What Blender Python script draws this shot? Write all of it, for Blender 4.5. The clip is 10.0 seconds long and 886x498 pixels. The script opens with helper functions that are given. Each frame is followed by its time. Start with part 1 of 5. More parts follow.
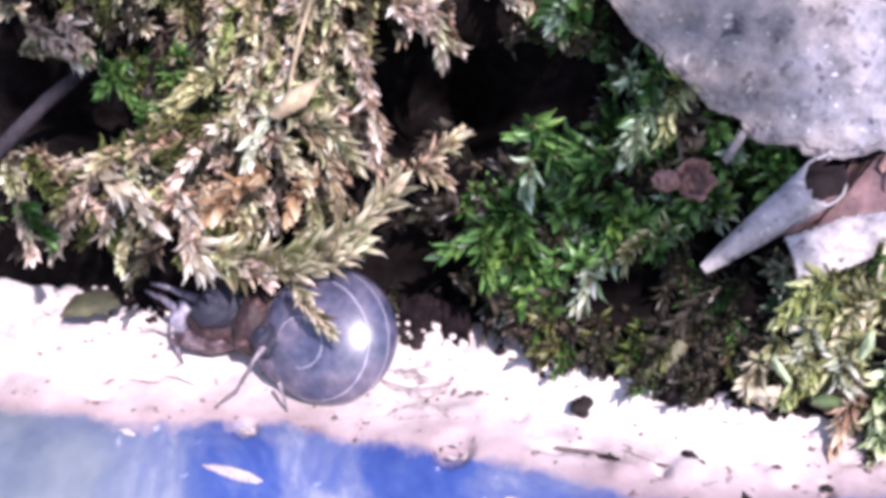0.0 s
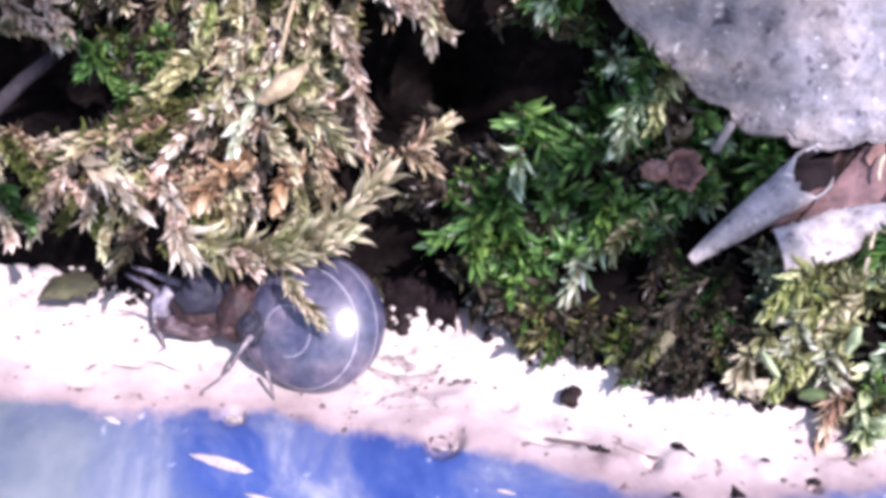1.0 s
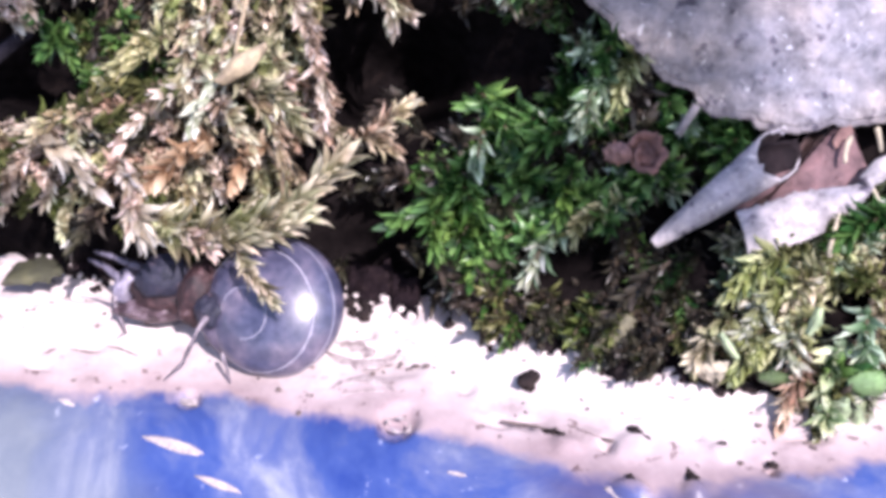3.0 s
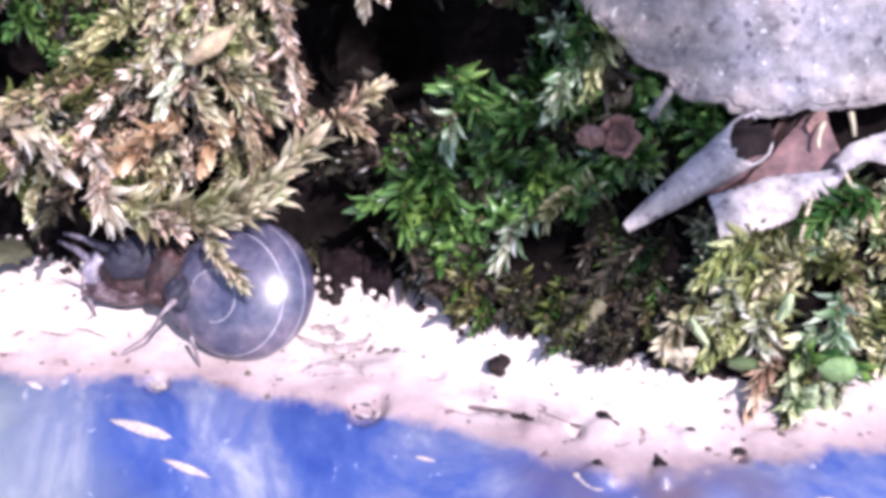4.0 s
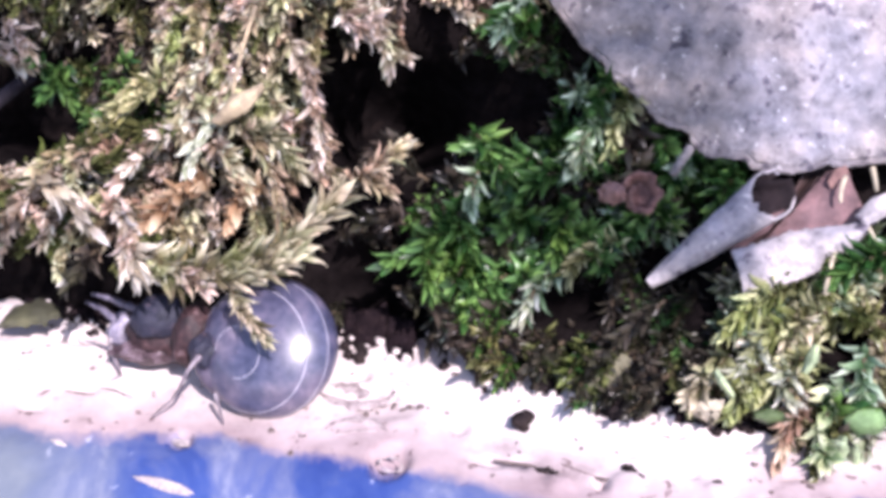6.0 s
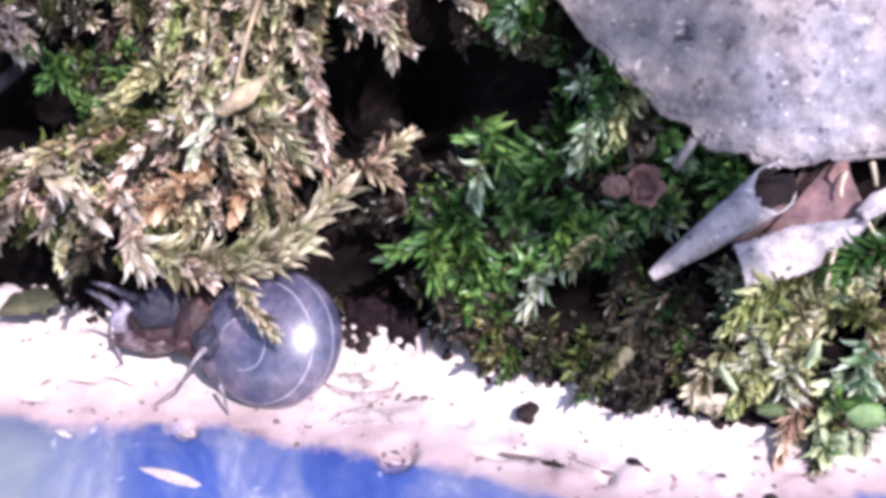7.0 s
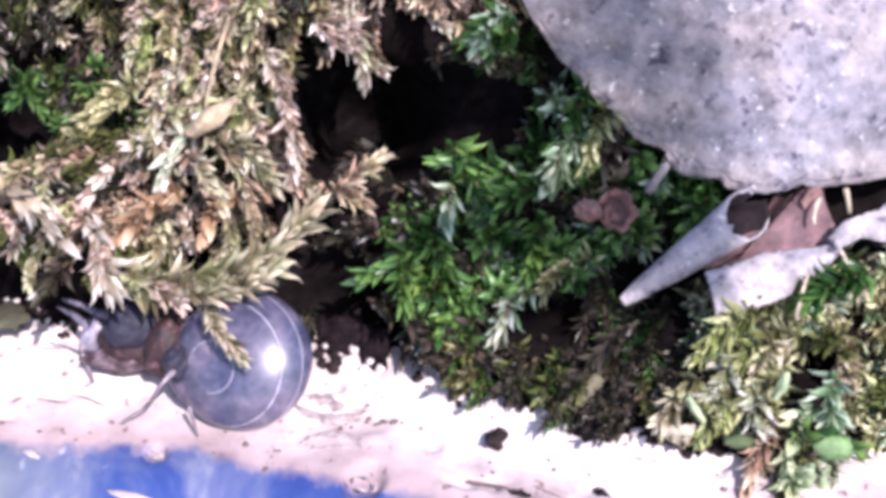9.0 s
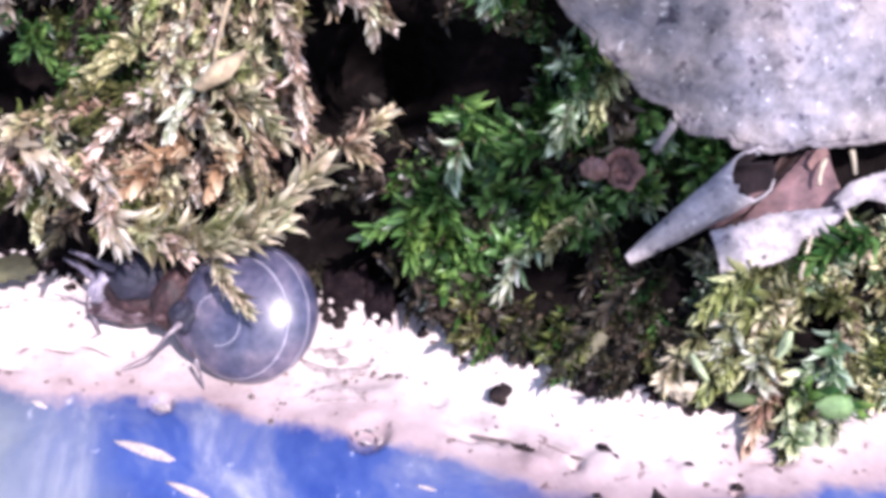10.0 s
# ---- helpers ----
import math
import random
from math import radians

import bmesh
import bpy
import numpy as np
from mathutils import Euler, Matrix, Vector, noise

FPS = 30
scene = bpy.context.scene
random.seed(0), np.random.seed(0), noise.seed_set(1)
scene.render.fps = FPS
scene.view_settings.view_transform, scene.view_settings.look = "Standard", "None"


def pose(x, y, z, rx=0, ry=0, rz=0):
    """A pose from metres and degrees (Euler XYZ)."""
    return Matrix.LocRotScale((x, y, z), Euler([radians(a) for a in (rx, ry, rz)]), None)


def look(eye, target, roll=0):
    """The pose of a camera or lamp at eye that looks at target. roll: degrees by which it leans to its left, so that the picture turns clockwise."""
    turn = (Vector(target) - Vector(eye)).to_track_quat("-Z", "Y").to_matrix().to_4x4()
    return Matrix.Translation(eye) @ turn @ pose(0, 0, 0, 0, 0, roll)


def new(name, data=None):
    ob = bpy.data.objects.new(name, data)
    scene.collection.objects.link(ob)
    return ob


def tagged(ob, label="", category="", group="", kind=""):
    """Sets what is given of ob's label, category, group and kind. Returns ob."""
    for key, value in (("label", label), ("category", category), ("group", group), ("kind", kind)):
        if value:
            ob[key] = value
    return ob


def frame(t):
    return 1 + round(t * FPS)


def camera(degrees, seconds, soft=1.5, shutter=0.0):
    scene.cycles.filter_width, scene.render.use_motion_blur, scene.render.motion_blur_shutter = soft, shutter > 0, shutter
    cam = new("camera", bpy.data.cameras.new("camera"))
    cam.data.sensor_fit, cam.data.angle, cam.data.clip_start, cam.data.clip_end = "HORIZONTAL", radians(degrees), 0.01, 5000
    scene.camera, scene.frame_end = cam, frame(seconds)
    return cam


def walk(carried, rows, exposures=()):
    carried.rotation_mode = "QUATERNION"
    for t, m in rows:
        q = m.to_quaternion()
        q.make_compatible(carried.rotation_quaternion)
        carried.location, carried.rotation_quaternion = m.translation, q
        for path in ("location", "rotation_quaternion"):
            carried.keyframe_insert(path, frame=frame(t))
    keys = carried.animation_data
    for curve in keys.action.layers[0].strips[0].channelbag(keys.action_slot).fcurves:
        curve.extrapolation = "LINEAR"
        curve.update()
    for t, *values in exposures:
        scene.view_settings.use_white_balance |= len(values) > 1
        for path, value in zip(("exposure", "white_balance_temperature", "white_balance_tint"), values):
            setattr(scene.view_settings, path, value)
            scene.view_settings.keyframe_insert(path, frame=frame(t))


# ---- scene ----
cam = camera(40, 10.0, soft=4.3)
PATH = [
    (0.0, pose(-0.000656, -0.048300, 0.033577, 56.449, 1.640, 1.059)),
    (0.5, pose(-0.000873, -0.047973, 0.033668, 55.604, 0.733, 0.534)),
    (1.0, pose(-0.002497, -0.046953, 0.035144, 53.605, -0.081, -0.914)),
    (1.5, pose(0.000409, -0.048100, 0.032592, 56.902, 0.907, 0.607)),
    (2.0, pose(-0.000227, -0.047527, 0.033253, 55.489, -0.262, -0.189)),
    (2.5, pose(0.000001, -0.047511, 0.033267, 54.999, -0.000, -0.001)),
    (3.8, pose(0.001036, -0.048337, 0.031830, 56.451, 0.625, 0.916)),
    (4.0, pose(0.001130, -0.047371, 0.032798, 54.428, -0.145, 0.150)),
    (4.5, pose(-0.001244, -0.048108, 0.032563, 54.587, -0.791, -1.203)),
    (5.0, pose(-0.000124, -0.049546, 0.031891, 55.557, 0.560, 1.805)),
    (5.5, pose(0.000581, -0.047497, 0.033224, 56.479, 0.857, 0.207)),
    (6.0, pose(0.001358, -0.048558, 0.031385, 59.183, 0.700, 1.213)),
    (6.2, pose(0.000510, -0.048308, 0.032032, 57.426, 0.753, 0.202)),
    (7.3, pose(-0.000253, -0.047624, 0.033558, 56.679, -0.366, 0.078)),
    (7.5, pose(-0.000001, -0.046413, 0.035419, 52.449, 0.226, 0.493)),
    (8.0, pose(-0.000014, -0.046920, 0.034408, 54.682, -0.130, 0.140)),
    (8.5, pose(0.000748, -0.046422, 0.034904, 55.222, -0.247, 0.300)),
    (9.0, pose(0.000839, -0.046496, 0.034551, 55.615, -0.656, 0.020)),
    (9.5, pose(0.000302, -0.046752, 0.034677, 54.498, -0.762, 0.419)),
    (10.0, pose(0.000479, -0.046843, 0.034451, 53.871, -1.310, 0.347)),
]
walk(cam, PATH, exposures=[(0.0, 1.1, 6200, 26), (10.0, 1.1, 6200, 26)])

# ---- light: a low sun from the front right, blue sky ----
SUN_DIR = Vector((0.29, -0.61, 0.73)).normalized()
sun = new("sun", bpy.data.lights.new("sun", "SUN"))
sun.data.energy, sun.data.angle, sun.data.color = 5.0, radians(0.6), (1.0, 0.95, 0.90)
sun.matrix_world = look(SUN_DIR, (0, 0, 0))
world = bpy.data.worlds.new("world")
scene.world = world
world.use_nodes = True
wn = world.node_tree
sky = wn.nodes.new("ShaderNodeTexSky")
sky.sky_type, sky.sun_disc = "NISHITA", False
sky.sun_elevation = math.asin(SUN_DIR.z)
sky.sun_rotation = math.atan2(SUN_DIR.x, SUN_DIR.y)
back = wn.nodes["Background"]
wn.links.new(sky.outputs[0], back.inputs[0])
back.inputs[1].default_value = 0.15

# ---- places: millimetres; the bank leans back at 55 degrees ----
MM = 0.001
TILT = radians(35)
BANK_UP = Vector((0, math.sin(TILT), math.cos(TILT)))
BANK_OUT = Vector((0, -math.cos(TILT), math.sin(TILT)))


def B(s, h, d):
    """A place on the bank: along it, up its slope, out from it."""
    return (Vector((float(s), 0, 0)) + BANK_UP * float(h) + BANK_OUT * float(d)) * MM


def ledge_height(x):
    return 0.12 * min(max(x + 3, -10), 13)


def on_ledge(x, y, up=0.0):
    return Vector((x, y, ledge_height(x) + up)) * MM


# ---- materials ----
def material(name):
    m = bpy.data.materials.new(name)
    m.use_nodes = True
    nt = m.node_tree
    return m, nt, nt.nodes["Principled BSDF"]


def node(nt, kind, **props):
    n = nt.nodes.new(kind)
    for k, v in props.items():
        n.inputs[k].default_value = v
    return n


def ramp(nt, source, stops):
    n = nt.nodes.new("ShaderNodeValToRGB")
    el = n.color_ramp.elements
    while len(el) < len(stops):
        el.new(0.5)
    for e, (p, c) in zip(el, stops):
        e.position, e.color = p, (*c, 1)
    nt.links.new(source, n.inputs[0])
    return n.outputs[0]


def noise_node(nt, scale, detail=6, rough=0.6, distort=0.0):
    co = nt.nodes.new("ShaderNodeTexCoord")
    n = node(nt, "ShaderNodeTexNoise", Scale=scale, Detail=detail, Roughness=rough, Distortion=distort)
    nt.links.new(co.outputs["Object"], n.inputs["Vector"])
    return n.outputs[0]


def mixed(nt, fac, a, b, mode="MIX"):
    n = nt.nodes.new("ShaderNodeMix")
    n.data_type, n.blend_type = "RGBA", mode
    for sock, val in ((n.inputs[0], fac), (n.inputs[6], a), (n.inputs[7], b)):
        if isinstance(val, bpy.types.NodeSocket):
            nt.links.new(val, sock)
        else:
            sock.default_value = val if isinstance(val, float) else (*val, 1)
    return n.outputs[2]


def bumped(nt, bsdf, height, strength, distance):
    b = node(nt, "ShaderNodeBump", Strength=strength, Distance=distance)
    nt.links.new(height, b.inputs["Height"])
    nt.links.new(b.outputs[0], bsdf.inputs["Normal"])


def place_noise(nt, scale, detail=3, rough=0.6):
    geo = nt.nodes.new("ShaderNodeNewGeometry")
    n = node(nt, "ShaderNodeTexNoise", Scale=scale, Detail=detail, Roughness=rough)
    nt.links.new(geo.outputs["Position"], n.inputs["Vector"])
    return n.outputs[0]


def leaf_material(name, base, tip, single=False, through_light=0.36, rough=0.31, tints=((0.72, 1.0, 0.55), (1.14, 0.98, 0.96))):
    """Moss leaves: each takes its own tone, with a paler point and a base darkened for the shade between leaves; thin
    enough for light to pass. tints: how the growth's hue drifts from patch to patch.
    """
    m, nt, b = material(name)
    src = nt.nodes.new("ShaderNodeObjectInfo").outputs["Random"] if single else nt.nodes.new("ShaderNodeNewGeometry").outputs["Random Per Island"]
    at = nt.nodes.new("ShaderNodeAttribute")
    at.attribute_name = "along"
    # darkens towards the stem: pigment, plus shade of the gaps put into the colour
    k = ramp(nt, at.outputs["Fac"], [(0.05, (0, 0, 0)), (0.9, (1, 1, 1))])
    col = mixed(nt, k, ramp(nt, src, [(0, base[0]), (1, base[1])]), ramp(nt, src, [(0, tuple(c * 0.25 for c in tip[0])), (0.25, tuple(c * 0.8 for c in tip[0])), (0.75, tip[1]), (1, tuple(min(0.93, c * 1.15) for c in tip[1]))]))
    drift = ramp(nt, place_noise(nt, 330, 3), [(0.36, tints[0]), (0.5, (1, 1, 1)), (0.64, tints[1])])
    col = mixed(nt, 1.0, col, drift, "MULTIPLY")
    grain = ramp(nt, place_noise(nt, 2200, 4), [(0.3, (0.66, 0.66, 0.66)), (0.75, (1.22, 1.2, 1.14))])
    col = mixed(nt, 1.0, col, grain, "MULTIPLY")
    nt.links.new(col, b.inputs["Base Color"])
    b.inputs["Roughness"].default_value = rough
    tr = nt.nodes.new("ShaderNodeBsdfTranslucent")
    nt.links.new(col, tr.inputs["Color"])
    mix = node(nt, "ShaderNodeMixShader", Fac=through_light)
    nt.links.new(b.outputs[0], mix.inputs[1])
    nt.links.new(tr.outputs[0], mix.inputs[2])
    nt.links.new(mix.outputs[0], nt.nodes["Material Output"].inputs["Surface"])
    return m


def mottled(name, stops, scale, rough=0.7, bump=0.4, depth=0.00005, fine=4.0, spec=0.4):
    """A surface of blotches and fine grain with relief."""
    m, nt, b = material(name)
    n1, n2 = noise_node(nt, scale, 8, 0.65), noise_node(nt, scale * fine, 5, 0.7)
    col = ramp(nt, n1, stops)
    g = ramp(nt, n2, [(0.3, (0.72, 0.72, 0.72)), (0.7, (1.12, 1.12, 1.12))])
    nt.links.new(mixed(nt, 1.0, col, g, "MULTIPLY"), b.inputs["Base Color"])
    b.inputs["Roughness"].default_value = rough
    b.inputs["Specular IOR Level"].default_value = spec
    bumped(nt, b, n2, bump, depth)
    return m


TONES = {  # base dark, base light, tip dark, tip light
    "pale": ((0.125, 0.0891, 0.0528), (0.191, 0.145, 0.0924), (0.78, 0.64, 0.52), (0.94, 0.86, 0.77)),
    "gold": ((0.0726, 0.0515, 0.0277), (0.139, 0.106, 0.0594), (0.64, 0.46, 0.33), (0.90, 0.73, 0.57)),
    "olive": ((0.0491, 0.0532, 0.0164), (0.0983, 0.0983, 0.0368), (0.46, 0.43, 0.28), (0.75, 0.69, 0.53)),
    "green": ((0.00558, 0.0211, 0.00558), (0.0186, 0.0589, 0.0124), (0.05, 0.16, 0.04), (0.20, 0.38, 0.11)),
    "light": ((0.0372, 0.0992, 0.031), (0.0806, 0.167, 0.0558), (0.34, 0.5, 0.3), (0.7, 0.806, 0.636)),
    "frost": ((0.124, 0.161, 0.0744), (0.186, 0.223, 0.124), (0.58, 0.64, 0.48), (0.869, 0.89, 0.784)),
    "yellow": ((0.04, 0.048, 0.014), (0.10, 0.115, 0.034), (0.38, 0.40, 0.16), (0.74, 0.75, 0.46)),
    # brown and shade: dark leaf tones that carry shade inside and under the moss
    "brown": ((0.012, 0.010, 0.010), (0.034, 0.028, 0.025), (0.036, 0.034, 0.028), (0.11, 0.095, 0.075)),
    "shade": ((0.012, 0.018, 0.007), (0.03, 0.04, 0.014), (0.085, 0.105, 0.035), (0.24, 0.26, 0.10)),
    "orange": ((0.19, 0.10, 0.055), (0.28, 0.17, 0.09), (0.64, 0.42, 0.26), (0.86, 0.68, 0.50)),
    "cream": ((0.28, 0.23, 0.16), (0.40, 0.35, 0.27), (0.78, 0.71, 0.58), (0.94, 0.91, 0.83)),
}
MOSS = {}
for key, (b0, b1, t0, t1) in TONES.items():
    thin = 0.34 if key in ("yellow", "light", "frost", "pale", "olive") else 0.42
    drift = ((0.75, 0.85, 0.85), (1.22, 1.06, 0.85)) if key in ("green", "light") else ((1.0, 0.95, 0.9), (1.05, 1.0, 1.0)) if key in ("orange", "frost", "cream") else ((0.84, 0.98, 0.70), (1.12, 0.98, 1.02))
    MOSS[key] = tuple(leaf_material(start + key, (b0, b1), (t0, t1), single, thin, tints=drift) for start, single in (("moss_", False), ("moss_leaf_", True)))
STEM = mottled("moss_stem", [(0.3, (0.04, 0.028, 0.018)), (0.7, (0.12, 0.085, 0.05))], 800)
# soil taken down to near-black: its colour includes the shade of the hollows
SOIL = mottled("dark_shaded_soil", [(0.35, (0.003, 0.0024, 0.0026)), (0.6, (0.009, 0.007, 0.007)), (0.8, (0.028, 0.019, 0.016))], 500, 1.0, 0.8, 0.0002, spec=0.02)
CRUMB = mottled("soil_crumb", [(0.3, (0.012, 0.010, 0.012)), (0.7, (0.03, 0.022, 0.02))], 900, 1.0, 0.8, 0.0001, spec=0.05)


# ---- building helpers ----
def mesh_object(name, verts, faces, mats, parent=None, label="", smooth=True):
    me = bpy.data.meshes.new(name)
    me.from_pydata([tuple(v) for v in verts], [], [tuple(f) for f in faces])
    for m in mats if isinstance(mats, (list, tuple)) else [mats]:
        me.materials.append(m)
    me.polygons.foreach_set("use_smooth", [smooth] * len(me.polygons))
    me.update()
    ob = new(name, me)
    ob.parent = parent
    return tagged(ob, label=label)


def part(name, bm, mat, parent, label="", smooth=True):
    me = bpy.data.meshes.new(name)
    bm.to_mesh(me)
    bm.free()
    me.materials.append(mat)
    me.polygons.foreach_set("use_smooth", [smooth] * len(me.polygons))
    ob = new(name, me)
    ob.parent = parent
    return tagged(ob, label=label)


def bezier(a, b, c, n):
    t = np.linspace(0, 1, n)[:, None]
    a, b, c = (np.array(p, float) for p in (a, b, c))
    return (1 - t) ** 2 * a + 2 * t * (1 - t) * b + t * t * c


def tube(points, radii, sides=6):
    """Vertices and faces of a tapered tube along points."""
    pts = np.array([tuple(p) for p in points], float)
    tan = np.gradient(pts, axis=0)
    tan /= np.linalg.norm(tan, axis=1)[:, None] + 1e-12
    ref = np.array((0.31, 0.22, 0.92))
    vs, fs = [], []
    for i, (p, t) in enumerate(zip(pts, tan)):
        e1 = np.cross(t, ref)
        e1 /= np.linalg.norm(e1)
        e2 = np.cross(t, e1)
        for k in range(sides):
            a = 2 * math.pi * k / sides
            vs.append(p + radii[i] * (math.cos(a) * e1 + math.sin(a) * e2))
    n = len(pts)
    for i in range(n - 1):
        for k in range(sides):
            j = (k + 1) % sides
            fs.append((i * sides + k, i * sides + j, (i + 1) * sides + j, (i + 1) * sides + k))
    fs.append(tuple(range(sides))[::-1])
    fs.append(tuple(range((n - 1) * sides, n * sides)))
    return vs, fs


# one moss leaf, one long: egg-shaped, hollow along its middle, drawn out to a fine point, bent outwards
LEAF_V, LEAF_F = [], []
LEAF_ROWS = ((0, 0.5), (0.18, 0.88), (0.40, 1.0), (0.62, 0.74), (0.82, 0.34))
for t, w in LEAF_ROWS:
    z = 0.26 * t * t
    LEAF_V += [(-w / 2, t, z + 0.11 * w), (0, t, z), (w / 2, t, z + 0.11 * w)]
LEAF_V.append((0, 1.0, 0.32))
for i in range(len(LEAF_ROWS) - 1):
    a = 3 * i
    LEAF_F += [(a, a + 1, a + 4, a + 3), (a + 1, a + 2, a + 5, a + 4)]
LEAF_F += [(12, 13, 15), (13, 14, 15)]
LEAF_V = np.array(LEAF_V)


def shoot_leaves(rng, path, size, width, count, spread, close=0.6):
    """Frames of the leaves of a shoot: origins, 3x3 axes (across, along, out) scaled."""
    n = len(path)
    tan = np.gradient(path, axis=0)
    tan /= np.linalg.norm(tan, axis=1)[:, None] + 1e-12
    out = []
    for i in range(count):
        t = 0.06 + 0.94 * i / max(count - 1, 1)
        f = t * (n - 1)
        k = min(int(f), n - 2)
        p = path[k] + (f - k) * (path[k + 1] - path[k])
        tg = tan[k]
        e1 = np.cross(tg, (0.3, 0.5, 0.81))
        e1 /= np.linalg.norm(e1) + 1e-12
        e2 = np.cross(tg, e1)
        az = i * 2.39996 + rng.uniform(-0.4, 0.4)
        rad = math.cos(az) * e1 + math.sin(az) * e2
        a = spread * (1.0 - close * t) * rng.uniform(0.25, 1.6)
        along = math.cos(a) * tg + math.sin(a) * rad
        up = np.cross(np.cross(along, rad), along)
        up /= np.linalg.norm(up) + 1e-12
        tw = rng.normal(0, 0.55)
        across = np.cross(along, up)
        across, up = across * math.cos(tw) + up * math.sin(tw), up * math.cos(tw) - across * math.sin(tw)
        ln = size * rng.uniform(0.5, 1.4) * (1.0 - 0.25 * t)
        wd = width * rng.uniform(0.7, 1.45)
        out.append((p, np.array((across * wd, along * ln, up * ln * rng.uniform(-0.8, 2.2)))))
    return out


def joined_leaves(frames):
    m = len(LEAF_V)
    o = np.array([f[0] for f in frames])
    ax = np.array([f[1] for f in frames])
    v = np.einsum("vk,nkj->nvj", LEAF_V, ax) + o[:, None, :]
    faces = [tuple(i * m + q for q in f) for i in range(len(frames)) for f in LEAF_F]
    return v.reshape(-1, 3), faces


leaf_data = {}


def moss_shoot(key, root, mid, tip, size=1.0, width=0.42, count=26, spread=0.85, label="", stem=0.09):
    """A shoot that can be told apart: a stem and single leaves."""
    rng = np.random.RandomState(int(abs(root[0] * 1e6 + tip[2] * 3e6)) % 99991)
    path = bezier(root, mid, tip, 12)
    ob = tagged(new("moss_shoot"), label, "moss shoot", "single moss shoots")
    vs, fs = tube(path, np.linspace(stem, stem * 0.4, 12) * MM, 6)
    mesh_object("stem", vs, fs, STEM, ob)
    if key not in leaf_data:
        me = bpy.data.meshes.new("leaf_" + key)
        me.from_pydata([tuple(v) for v in LEAF_V], [], LEAF_F)
        me.materials.append(MOSS[key][1])
        me.attributes.new("along", "FLOAT", "POINT").data.foreach_set("value", [float(v[1]) for v in LEAF_V])
        me.polygons.foreach_set("use_smooth", [True] * len(me.polygons))
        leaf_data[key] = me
    for p, ax in shoot_leaves(rng, path, size * MM * 0.88, width * MM * 0.74, int(count * 2.8), spread * 0.9):
        leaf = new("leaf", leaf_data[key])
        leaf.parent = ob
        m = Matrix.Identity(4)
        for c in range(3):
            for r in range(3):
                m[r][c] = ax[c][r]
            m[c][3] = p[c]
        leaf.matrix_basis = m
    return ob


# ---- the pot: a pale stoneware rim with blue glaze over its front ----
EDGE_X = [-60, -22.6, -18.8, -16.2, -13.8, -11.5, -9.0, -6.5, -1.9, 0.4, 2.5, 4.5, 6.4, 8.3, 10.3, 13.5, 16, 18.8, 60]
EDGE_Y = [-4.0, -8.0, -8.7, -9.2, -9.4, -9.2, -9.8, -11.1, -12.4, -13.5, -14.6, -15.6, -16.5, -17.3, -17.1, -16.6, -16.1, -15.6, -10.0]
PITS = (  # x, y, half length, half width, turn, depth
    (-2.22, -8.73, 1.5, 0.7, -8, 0.14), (6.88, -14.82, 0.6, 0.5, -50, -0.12), (10.13, -15.44, 0.5, 0.25, -20, -0.1),
    (4.58, -14.45, 0.6, 0.26, -25, -0.14), (8.81, -17.25, 0.4, 0.3, 0, -0.15), (6.68, -16.93, 0.7, 0.3, -25, -0.16), (11.72, -16.21, 0.25, 0.25, 0, 0.3),
    (6.03, -14.63, 0.3, 0.2, 0, 0.3), (9.11, -12.19, 0.35, 0.15, -20, 0.25), (11.63, -12.86, 0.4, 0.18, 0, 0.25), (9.34, -14.44, 0.25, 0.15, -10, 0.25),
    (7.16, -13.06, 0.3, 0.12, -20, 0.2), (-3.52, -6.56, 0.5, 0.18, -15, 0.3), (-2.26, -7.62, 0.3, 0.2, 0, 0.2), (-17.28, -2.16, 0.9, 0.2, -12, 0.3),
    (-15.81, -6.07, 0.7, 0.15, -10, 0.2), (-14.07, -4.88, 0.5, 0.12, -8, 0.2), (-1.86, -12.35, 0.8, 0.6, -20, 0.35), (-10.65, -9.77, 0.5, 0.3, -10, 0.3),
    (2.53, -12.91, 1.4, 0.12, -14, 0.3), (-17.69, -7.40, 0.6, 0.12, -5, 0.2), (13.33, -14.61, 0.9, 0.15, -3, 0.2), (0.82, -10.55, 0.4, 0.25, 0, 0.15),
)


